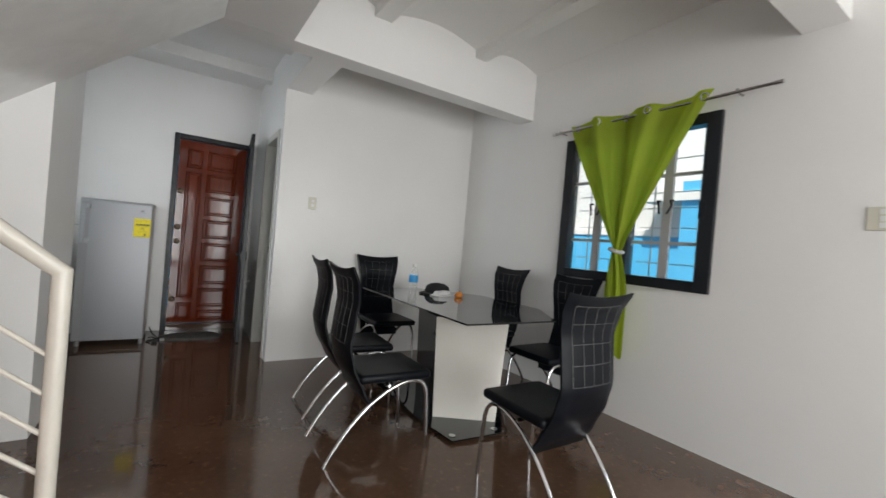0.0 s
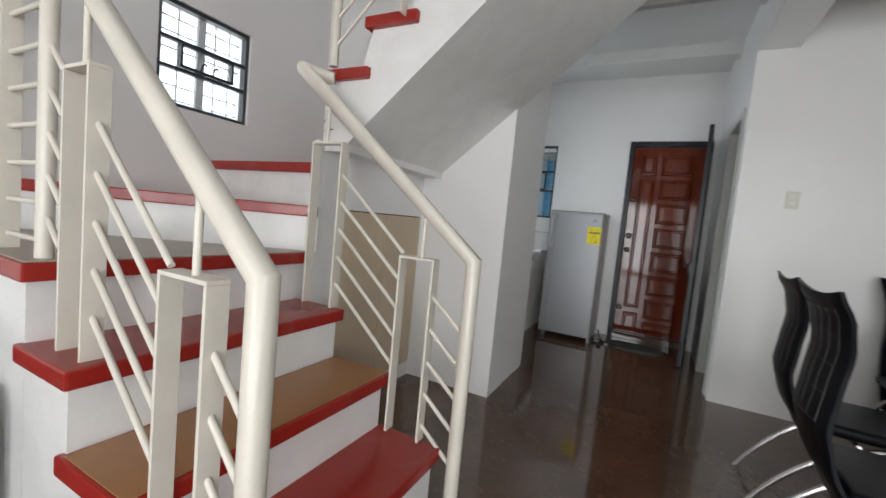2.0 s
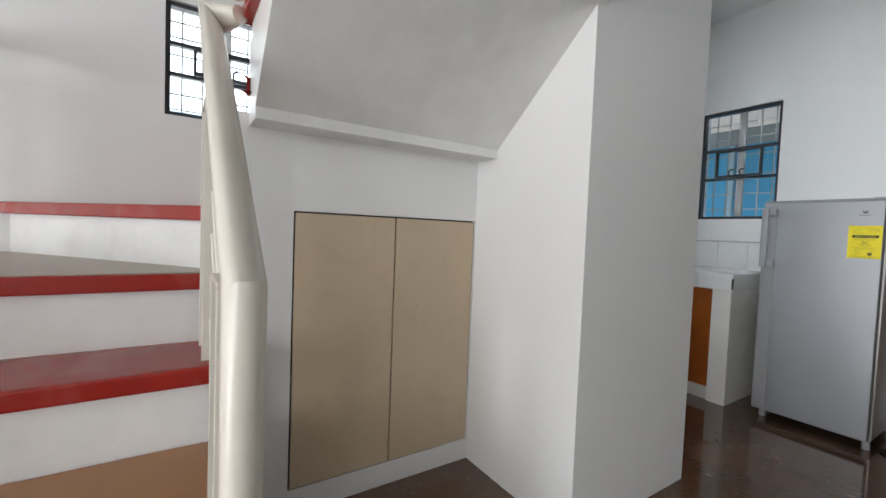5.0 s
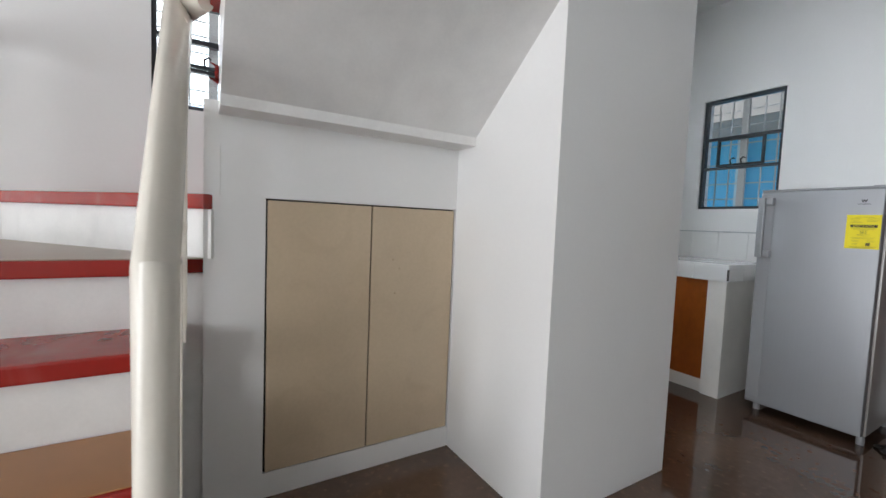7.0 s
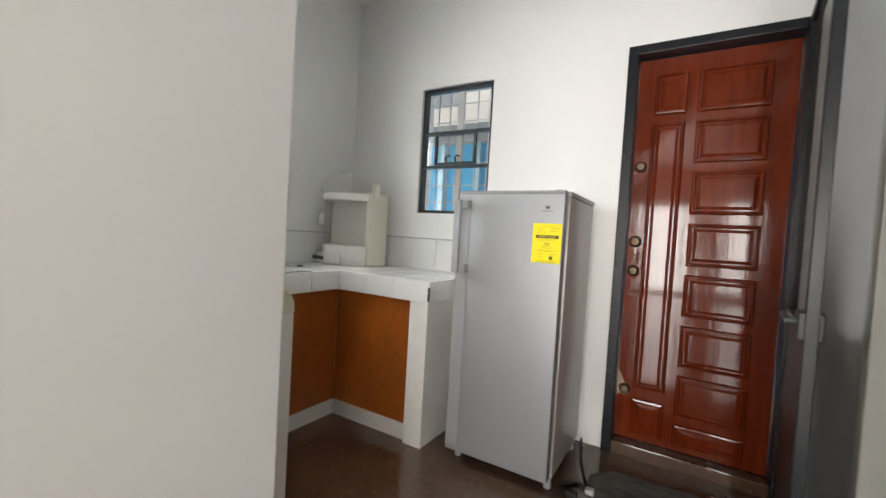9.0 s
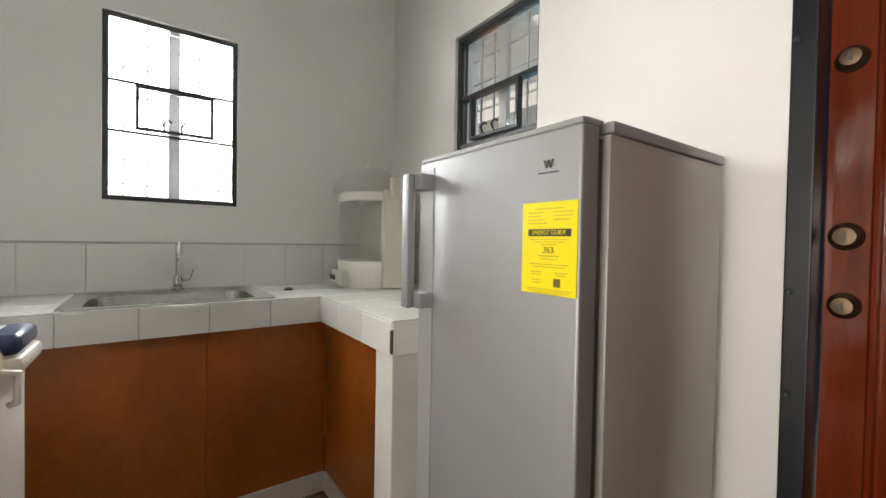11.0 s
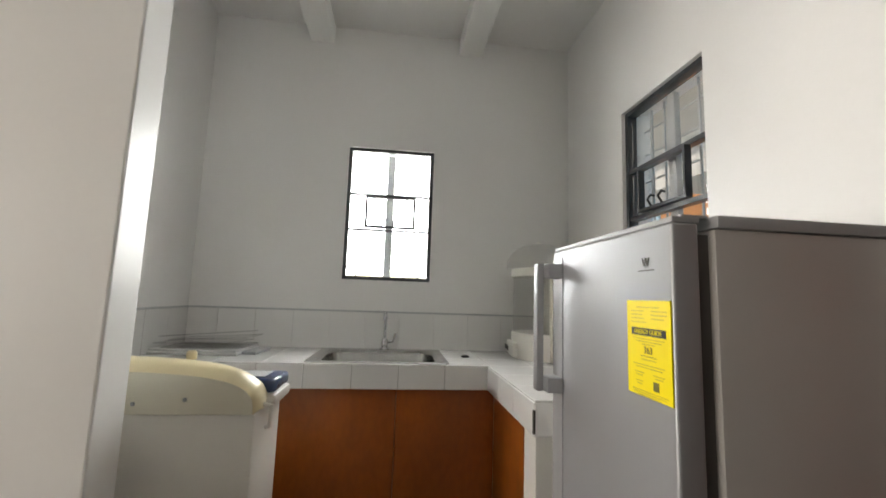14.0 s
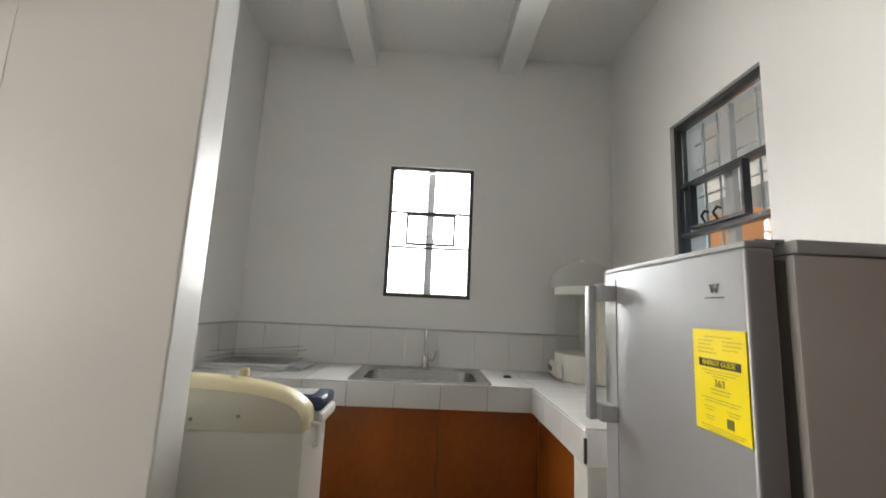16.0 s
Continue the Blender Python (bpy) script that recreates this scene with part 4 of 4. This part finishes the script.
words("ENERGY GUIDE", 0.0118, YELLOW, lab, pose(0.190, -0.0052, 1.173, 90, 0, 0))
words("363", 0.0175, INK_THIN, lab, pose(0.190, -0.0044, 1.139, 90, 0, 0))
part("number_rule", box(0.166, 0.214, -0.0042, -0.0036, 1.1275, 1.1287), INK_THIN, lab)
bars = bmesh.new()
for z, a, b in ((1.219, 0.155, 0.225), (1.212, 0.137, 0.178), (1.212, 0.2, 0.245), (1.205, 0.137, 0.172), (1.205, 0.2, 0.245), (1.198, 0.137, 0.178), (1.198, 0.2, 0.236), (1.191, 0.137, 0.185), (1.160, 0.143, 0.236), (1.155, 0.152, 0.228), (1.150, 0.172, 0.208), (1.122, 0.168, 0.212), (1.112, 0.143, 0.236), (1.107, 0.150, 0.230), (1.097, 0.147, 0.176), (1.097, 0.204, 0.235), (1.092, 0.150, 0.172), (1.092, 0.208, 0.230), (1.081, 0.150, 0.172), (1.076, 0.152, 0.170), (1.064, 0.138, 0.243), (1.060, 0.142, 0.238), (1.056, 0.155, 0.226)):
    box(a, b, -0.0042, -0.0036, z - 0.0008, z + 0.0008, bm=bars)
part("print_lines", bars, INK_SOFT, lab, "fine unreadable print")
part("print_square", box(0.203, 0.219, -0.0042, -0.0036, 1.070, 1.086), INK_THIN, lab)
shoe = thing("power_cord", "black power cord and plug on the floor by the fridge", "cord", (-0.27, 5.18, 0))
part("plug", box(-0.02, 0.03, -0.015, 0.02, 0.001, 0.03, 0.008), RUBBER, shoe, smooth=True)
part("cable", tube([(-0.02, 0.0, 0.012), (-0.06, 0.05, 0.008), (0.0, 0.12, 0.008), (0.06, 0.10, 0.008), (0.02, 0.2, 0.008), (-0.03, 0.35, 0.02), (-0.06, 0.48, 0.06)], 0.006, 8), RUBBER, shoe, smooth=True)
part("plug", box(0.05, 0.09, 0.06, 0.10, 0.001, 0.022, 0.006), MULLION, shoe)

# ---- back door ----
bd = thing("door_back", "glossy varnished red-brown panelled wooden door, closed", "door", (0, N_Y, 0), kind="structure")
part("leaf", box(-0.185, 0.515, 0.075, 0.105, 0.068, 2.195, 0.003), WOOD, bd, "varnished red-brown door leaf")


def raised(x0, x1, z0, z1):
    """A fielded panel: a moulded rim round a sloped field."""
    bm = bmesh.new()
    steps = ((0.0, 0.075), (0.006, 0.060), (0.014, 0.058), (0.020, 0.070), (0.026, 0.070), (0.042, 0.062))
    rr = [[bm.verts.new((x, y, z)) for x, z in ((x0 + d, z0 + d), (x1 - d, z0 + d), (x1 - d, z1 - d), (x0 + d, z1 - d))] for d, y in steps]
    for a, b in zip(rr, rr[1:]):
        for k in range(4):
            bm.faces.new((a[k], a[(k + 1) % 4], b[(k + 1) % 4], b[k]))
    bm.faces.new(rr[-1])
    return bm


for z1 in (1.843, 1.570, 1.295, 1.022, 0.748, 0.478):
    part("panel", raised(0.105, 0.415, z1 - 0.225, z1), WOOD, bd)
part("panel", raised(0.105, 0.415, 0.095, 0.215), WOOD, bd)
part("panel", raised(0.105, 0.415, 1.885, 2.11), WOOD, bd)
part("panel", raised(-0.100, 0.055, 1.885, 2.11), WOOD, bd)
part("panel", raised(-0.105, 0.055, 0.36, 1.840), WOOD, bd)
part("panel", raised(-0.105, 0.055, 0.095, 0.305), WOOD, bd)
for z, r in ((1.605, 0.026), (1.185, 0.028), (1.02, 0.026), (0.345, 0.026)):
    lk = part("lock", lathe([(r + 0.006, 0), (r + 0.004, 0.005), (r, 0.008), (r * 0.75, 0.022), (r * 0.3, 0.024)], 20), BRASS, bd, "round metal lock", True)
    lk.matrix_basis = pose(-0.146, 0.076, z, 90, 0, 0)
    part("keyway", box(-0.004, 0.004, -0.010, 0.010, 0.0235, 0.0255), GASKET, lk)
part("worn_patch", prism([(-0.183, 0.30), (-0.166, 0.315), (-0.150, 0.31), (-0.118, 0.322), (-0.128, 0.36), (-0.150, 0.385), (-0.170, 0.43), (-0.183, 0.45)], 0.0742, 0.0748, axis="y"), BAREWOOD, bd, "pale patch of bare scuffed wood")
part("casing", box(-0.238, -0.188, -0.018, 0.15, 0.0, 2.248, 0.004), BLACKFRAME, bd, "dark steel door casing")
part("casing", box(0.518, 0.562, -0.018, 0.15, 0.0, 2.248, 0.004), BLACKFRAME, bd)
part("casing", box(-0.188, 0.518, -0.018, 0.15, 2.2, 2.248, 0.004), BLACKFRAME, bd)
for z in (0.45, 0.80, 1.05, 1.65):
    part("bolt", lathe([(0.008, 0), (0.008, 0.006), (0.003, 0.009)], 10), STEELFRAME, bd).matrix_basis = pose(-0.225, -0.019, z, 90, 0, 0)
part("threshold", box(-0.187, 0.517, -0.012, 0.15, 0.0, 0.064, 0.003), FLOOR, bd, "dark brown raised threshold")
sd = thing("screen_door", "dark steel security screen door standing open", "screen door", (0.535, 5.725, 0), -5.5)
part("sheet", box(-0.006, 0.006, -0.745, -0.005, 0.02, 0.90), BLACKFRAME, sd, "dark sheet steel lower panel")
part("mesh_screen", box(-0.002, 0.002, -0.72, -0.035, 0.90, 2.21), SCREENMESH, sd, "fine dark insect mesh")
for b in ((-0.755, -0.715, 0.01, 2.24), (-0.04, 0.0, 0.01, 2.24)):
    part("stile", box(-0.018, 0.018, b[0], b[1], b[2], b[3], 0.003), BLACKFRAME, sd)
for z in (0.01, 0.88, 2.20):
    part("rail", box(-0.017, 0.017, -0.715, -0.04, z, z + 0.04, 0.003), BLACKFRAME, sd)
part("lock_box", box(-0.035, 0.03, -0.752, -0.65, 0.89, 0.98, 0.004), BLACKFRAME, sd)
part("handle", tube([(-0.02, -0.715, 0.945), (-0.06, -0.715, 0.945), (-0.064, -0.70, 0.945), (-0.064, -0.585, 0.955)], 0.009, 10), STEELFRAME, sd, "grey lever handle", True)
mat_ = thing("door_mat", "dark charcoal oval doormat before the back door", "doormat", (0.065, 5.375, 0), 4)
pile = bmesh.new()
rings = []
for k in range(11):
    f = k / 10
    ring = []
    for q in range(72):
        a = 2 * math.pi * q / 72
        ca, sa = math.cos(a), math.sin(a)
        wob = 1 + 0.09 * noise.noise(Vector((ca * 3.2, sa * 3.2, 0.4))) * f
        x, y = 0.285 * math.copysign(abs(ca) ** 0.5, ca) * f * wob, 0.165 * math.copysign(abs(sa) ** 0.7, sa) * f * wob
        z = 0.001 if k == 10 else (0.020 + 0.010 * noise.noise(Vector((x * 30, y * 30, 2.0))) + 0.005 * noise.noise(Vector((x * 80, y * 80, 5.0)))) * (1 - 0.5 * max(0, f - 0.85) / 0.15)
        ring.append(pile.verts.new((x, y, z)))
    rings.append(ring)
for ra, rb in zip(rings, rings[1:]):
    for q in range(72):
        pile.faces.new((ra[q], ra[(q + 1) % 72], rb[(q + 1) % 72], rb[q]))
pile.faces.new(rings[-1][::-1])
bmesh.ops.remove_doubles(pile, verts=pile.verts, dist=1e-5)
part("mat_body", pile, MATTING, mat_, "shaggy uneven pile", True)


# ---- switches ----
def switch(name, m, gangs, wide):
    s = thing(name, "ivory plastic wall switch plate", "switch", group="wall switches")
    s.matrix_basis = m
    part("plate", box(-wide / 2, wide / 2, -0.009, 0, -0.06, 0.06, 0.003), SWITCH, s)
    for g in range(gangs):
        z = 0.035 - 0.035 * g if gangs == 3 else 0.022 - 0.044 * g
        part("rocker", box(-0.014, 0.014, -0.014, -0.009, z - 0.013, z + 0.013, 0.002), PAPER, s)


switch("wall_switch", pose(0.935, P_Y, 1.53), 2, 0.075)
switch("wall_switch", pose(E_X, 0.69, 1.545, 0, 0, -90), 3, 0.125)

# ---- dining table ----
tb = thing("dining_table", "black glass dining table on a white and black panelled pedestal", "dining table", (1.85, 3.0, 0))
TT = [(-0.50, -0.85), (0.28, -0.86), (0.60, -0.40), (0.60, 0.38), (0.15, 0.90), (-0.46, 0.90)]
part("tabletop", prism(TT, 0.748, 0.760, 0.002), BLACKGLASS, tb, "black tempered glass top")
part("underframe", prism([(x * 0.55, y * 0.55) for x, y in TT], 0.725, 0.747), GLOSSBLACK, tb)


def tapered(low, high, z0, z1):
    bm = bmesh.new()
    a = [bm.verts.new((x, y, z0)) for x, y in low]
    b = [bm.verts.new((x, y, z1)) for x, y in high]
    bm.faces.new(a[::-1])
    bm.faces.new(b)
    for k in range(len(a)):
        bm.faces.new((a[k], a[(k + 1) % len(a)], b[(k + 1) % len(a)], b[k]))
    return bm


part("pedestal", tapered([(-0.42, -0.44), (-0.06, -0.68), (0.12, -0.30), (-0.10, 0.0), (-0.37, -0.10)], [(-0.44, -0.42), (-0.03, -0.70), (0.17, -0.28), (-0.08, 0.04), (-0.39, -0.08)], 0.025, 0.725), GLOSSBLACK, tb, "gloss black pedestal sides")
wp_low, wp_high = [(-0.425, -0.447), (-0.060, -0.690), (-0.056, -0.682), (-0.420, -0.440)], [(-0.447, -0.428), (-0.028, -0.712), (-0.024, -0.704), (-0.442, -0.420)]
part("panel", tapered(wp_low, wp_high, 0.025, 0.724), GLOSSWHITE, tb, "gloss white pedestal panel")
part("base_plate", prism([(-0.53, -0.50), (-0.50, -0.80), (-0.12, -0.83), (0.25, -0.40), (0.20, 0.30), (-0.20, 0.48), (-0.52, 0.30)], 0.014, 0.024, 0.002), BLACKGLASS, tb, "black glass base plate")
for x, y in ((-0.46, -0.74), (-0.14, -0.77), (-0.46, 0.22), (0.14, 0.2)):
    part("foot", lathe([(0.022, 0.0), (0.022, 0.010), (0.014, 0.014)], 14, centre=(x, y)), CHROME, tb, smooth=True)
    part("cap", lathe([(0.022, 0.0245), (0.022, 0.027), (0.012, 0.029)], 14, centre=(x, y)), CHROME, tb, smooth=True)


# ---- chairs ----
def chair():
    """Faces +y; its seat's middle is above the origin."""
    c = thing("dining_chair", "black faux leather dining chair with stitched curved back and chrome legs", "dining chair", group="chairs round the dining table")
    part("seat", box(-0.212, 0.212, -0.20, 0.24, 0.425, 0.475, 0.022, 3), LEATHER, c, "padded black seat", True)
    # the back: an S in side view, flared at the top corners
    bm = bmesh.new()
    n, w = 26, 12
    front, rear = [], []

    def spine(t):
        z = 0.272 + 0.798 * t
        pts = ((0.0, -0.108), (0.12, -0.165), (0.30, -0.235), (0.45, -0.262), (0.60, -0.250), (0.75, -0.238), (0.88, -0.255), (1.0, -0.300))
        for (a, ya), (b, yb) in zip(pts, pts[1:]):
            if t <= b:
                s = (t - a) / (b - a)
                s = s * s * (3 - 2 * s) * 0.5 + s * 0.5
                return ya + (yb - ya) * s, z
        return pts[-1][1], z

    grid = {}
    for i in range(n + 1):
        t = i / n
        y, z = spine(t)
        half = 0.200 - 0.018 * math.sin(math.pi * min(1.0, t * 1.1)) + 0.030 * max(0, t - 0.72) / 0.28
        if t < 0.10:
            half *= 0.92 + 0.08 * math.sqrt(t / 0.10)
        for k in range(w + 1):
            u = k / w * 2 - 1
            dip = -0.022 * (1 - u * u) * max(0, t - 0.8) / 0.2
            bow = -0.020 * (1 - u * u) * math.sin(math.pi * t)
            for s, d in ((0, 0.014), (1, -0.014)):
                edge = 0.45 if abs(u) > 0.99 or i in (0, n) else 1.0
                grid[i, k, s] = bm.verts.new((u * half, y + bow + d * edge, z + dip))
    for i in range(n):
        for k in range(w):
            for s in (0, 1):
                q = (grid[i, k, s], grid[i, k + 1, s], grid[i + 1, k + 1, s], grid[i + 1, k, s])
                bm.faces.new(q if s else q[::-1])
    for i in range(n):
        for k in (0, w):
            bm.faces.new((grid[i, k, 0], grid[i + 1, k, 0], grid[i + 1, k, 1], grid[i, k, 1]))
    for k in range(w):
        for i in (0, n):
            bm.faces.new((grid[i, k, 0], grid[i, k + 1, 0], grid[i, k + 1, 1], grid[i, k, 1]))
    back = part("backrest", bm, LEATHER, c, "tall curved black backrest", True)
    st = bmesh.new()

    def on(u, t, s):
        y, z = spine(t)
        half = 0.200 - 0.018 * math.sin(math.pi * min(1.0, t * 1.1)) + 0.030 * max(0, t - 0.72) / 0.28
        return (u * half, y - 0.020 * (1 - u * u) * math.sin(math.pi * t) + s * 0.0146, z - 0.022 * (1 - u * u) * max(0, t - 0.8) / 0.2)

    for s in (1, -1):
        for u in (-0.72, -0.36, 0.0, 0.36, 0.72):
            tube([on(u, 0.46 + 0.47 * k / 16, s) for k in range(17)], 0.0011, 4, st)
        for t in (0.46, 0.578, 0.695, 0.812, 0.93):
            tube([on(-0.72 + 1.44 * k / 10, t, s) for k in range(11)], 0.0011, 4, st)
    part("stitching", st, STITCH, back, "pale grid of stitching")
    for x in (-0.194, 0.194):
        leg = [(x, 0.248, 0.0), (x, 0.224, 0.33)] + bezier((x, 0.224, 0.33), (x, 0.20, 0.425), (x, 0.15, 0.425), (x, 0.08, 0.415), 6)[1:] + bezier((x, 0.08, 0.415), (x, -0.10, 0.375), (x, -0.26, 0.20), (x, -0.365, 0.0), 14)[1:]
        part("leg", tube(leg, 0.0115, 12), CHROME, c, "bent chrome leg tube", True)
    part("stretcher", tube([(-0.194, -0.02, 0.40), (0.194, -0.02, 0.40)], 0.010, 10), CHROME, c, smooth=True)
    return c


first = chair()
first.matrix_basis = pose(0.94, 2.445, 0, 0, 0, -92)
for x, y, a in ((1.0, 3.06, -94), (1.64, 3.86, 180), (2.38, 3.20, 90), (2.36, 2.38, 92), (1.487, 1.63, -1)):
    copy_thing(first, pose(x, y, 0, 0, 0, a))

# ---- things on the table ----
T = 0.7605
bt = thing("water_bottle", "clear plastic water bottle with a blue label on the table", "bottle", (1.70, 3.47, T))
part("bottle", lathe([(0.030, 0.0), (0.033, 0.008), (0.033, 0.14), (0.030, 0.155), (0.016, 0.185), (0.013, 0.19), (0.013, 0.205)], 20), CLEARPLASTIC, bt, smooth=True)
part("label", lathe([(0.0335, 0.085), (0.0338, 0.086), (0.0338, 0.138), (0.0335, 0.139)], 20), LABELBLUE, bt, "bright blue label", True)
part("cap", lathe([(0.0145, 0.200), (0.0150, 0.203), (0.0150, 0.215), (0.012, 0.218)], 16), PAPER, bt, "pale screw cap", True)
bt.scale = (1.25, 1.25, 1.25)
cp = thing("cap", "black cloth cap lying on the table", "cap", (1.99, 3.50, T), 20)
part("crown", lathe([(0.105, 0.0), (0.108, 0.02), (0.095, 0.06), (0.06, 0.082), (0.01, 0.09)], 22), FABRIC, cp, smooth=True)
part("peak", prism([(-0.17, -0.06), (-0.10, -0.09), (-0.05, -0.09), (-0.05, 0.09), (-0.10, 0.09), (-0.17, 0.06), (-0.19, 0.0)], 0.004, 0.012, 0.003), FABRIC, cp)
cp.scale = (1.15, 1.15, 1.15)
pp = thing("paper", "folded white paper beside the cap", "paper", (1.93, 3.33, T), 15)
part("sheet", box(-0.10, 0.10, -0.06, 0.05, 0.0005, 0.012, 0.003), PAPER, pp)
part("fold", prism([(-0.09, 0.0), (0.09, 0.01), (0.07, 0.035), (-0.06, 0.03)], -0.04, 0.03, 0.003, axis="y"), PAPER, pp).location = (0, 0, 0.012)
ob_ = thing("snack_wrapper", "crumpled orange snack wrapper on the table", "wrapper", (2.06, 3.24, T), 30)
wr = bmesh.new()
bmesh.ops.create_icosphere(wr, subdivisions=2, radius=0.045)
for v in wr.verts:
    v.co = Vector((v.co.x * 1.2, v.co.y * 0.8, max(0.0, v.co.z * 0.8 + 0.022))) * (1 + 0.25 * noise.noise(v.co * 40))
    v.co.z = max(0.0, v.co.z)
part("wrapper", wr, ORANGEBAG, ob_)

# ---- curtain ----
rod = thing("curtain_rod", "thin steel curtain rod with finials above the window", "curtain rod", (2.70, 0, 2.337))
part("rod", tube([(0, 1.17, 0), (0, 2.80, 0)], 0.010, 12), STEEL, rod, smooth=True)
for y, s in ((1.17, -1), (2.80, 1)):
    part("finial", tube([(0, y, 0), (0, y + s * 0.02, 0), (0, y + s * 0.045, 0)], 0.014, 12), CHROME, rod, smooth=True)
for y in (1.36, 2.76):
    part("bracket", tube([(0.088, y, 0.0), (0.0, y, 0.0), (0.0, y, 0.02)], 0.006, 8), STEEL, rod, smooth=True)
ct = thing("curtain", "lime green eyelet curtain tied in the middle with a grey band", "curtain", (2.70, 0, 0))
cb = bmesh.new()
NU, NV = 90, 70
gv = {}
for j in range(NV + 1):
    v = j / NV
    z = 2.39 - (2.39 - 0.50) * v
    if z > 1.31:
        s = (2.39 - z) / (2.39 - 1.31)
        e = s ** 1.15
        left, right = 2.645 * (1 - e) + 2.125 * e, 1.475 * (1 - s ** 0.95) + 2.055 * s ** 0.95
    else:
        s = (1.31 - z) / (1.31 - 0.50)
        g = math.sin(min(1, s * 2.2) * math.pi / 2)
        left, right = 2.125 + 0.05 * g - 0.03 * s, 2.055 - 0.095 * g - 0.01 * s
    width = left - right
    for i in range(NU + 1):
        u = i / NU
        amp = 0.045 * (0.35 + 0.65 * width / 1.15) * (1.0 if z > 1.31 else 1.0)
        phase = u * math.pi * 5.6
        x = amp * math.sin(phase) + 0.010 * math.sin(phase * 2.6 + 2 * v) + 0.012 * noise.noise(Vector((u * 5, v * 4, 0.3)))
        scallop = -0.022 * (1 - abs(math.sin(phase / 2))) if j == 0 else 0
        y = left + (right - left) * u
        gv[i, j] = cb.verts.new((x - (0.02 if z < 1.31 else 0), y, z + scallop * 0.8 + (0.018 * math.sin(u * 14) if j == NV else 0)))
for j in range(NV):
    for i in range(NU):
        cb.faces.new((gv[i, j], gv[i + 1, j], gv[i + 1, j + 1], gv[i, j + 1]))
cloth = part("cloth", cb, CURTAIN, ct, "translucent lime green cloth", True)
for u in (0.06, 0.268, 0.446, 0.625, 0.955):
    y, x = 2.645 - 1.17 * u, 0.033 * math.sin(u * math.pi * 5.6) - 0.016
    ring = [(x, y + 0.024 * math.cos(2 * math.pi * q / 16), 2.340 + 0.024 * math.sin(2 * math.pi * q / 16)) for q in range(17)]
    part("eyelet", tube(ring, 0.006, 8), CHROME, ct, "chrome eyelet ring", True)
band = [(0.050 * math.cos(2 * math.pi * q / 20) - 0.012, 2.09 + 0.048 * math.sin(2 * math.pi * q / 20), 1.30 + 0.012 * math.sin(2 * math.pi * q / 20)) for q in range(21)]
part("tie_band", tube(band, 0.014, 10), MULLION, ct, "grey cloth tie band", True)

# ---- beside the stairs ----
outlet = thing("wall_outlet", "white plastic wall outlet on the stair side", "outlet", (-1.545, 1.11, 0.47))
part("plate", box(-0.055, 0.055, -0.012, 0.0, -0.04, 0.04, 0.004), PAPER, outlet)
part("socket", box(-0.03, 0.03, -0.016, -0.012, -0.02, 0.02, 0.002), WASHER, outlet)
CHARCOAL = material("charcoal_sofa_cloth", (0.045, 0.045, 0.05), 0.85, spread=0.2, scale=8, fine=350, bump=0.4)
sofa = thing("sofa", "small charcoal cloth sofa standing beside the stairs", "sofa", (-1.93, 0.62, 0))
part("base", box(-0.48, 0.48, -0.38, 0.39, 0.08, 0.30, 0.02), CHARCOAL, sofa, smooth=True)
part("backrest", box(-0.48, 0.48, 0.22, 0.40, 0.28, 0.58, 0.05, 4), CHARCOAL, sofa, "padded charcoal backrest", True)
for x in (-0.48, 0.36):
    part("arm", box(x, x + 0.12, -0.38, 0.22, 0.28, 0.52, 0.04, 4), CHARCOAL, sofa, smooth=True)
for x in (-0.355, 0.002):
    part("seat_cushion", box(x, x + 0.353, -0.37, 0.215, 0.30, 0.42, 0.03, 3), CHARCOAL, sofa, smooth=True)
for x in (-0.43, 0.43):
    for y in (-0.33, 0.34):
        part("leg", lathe([(0.018, 0.0), (0.025, 0.08)], 12, centre=(x, y)), RUBBER, sofa)
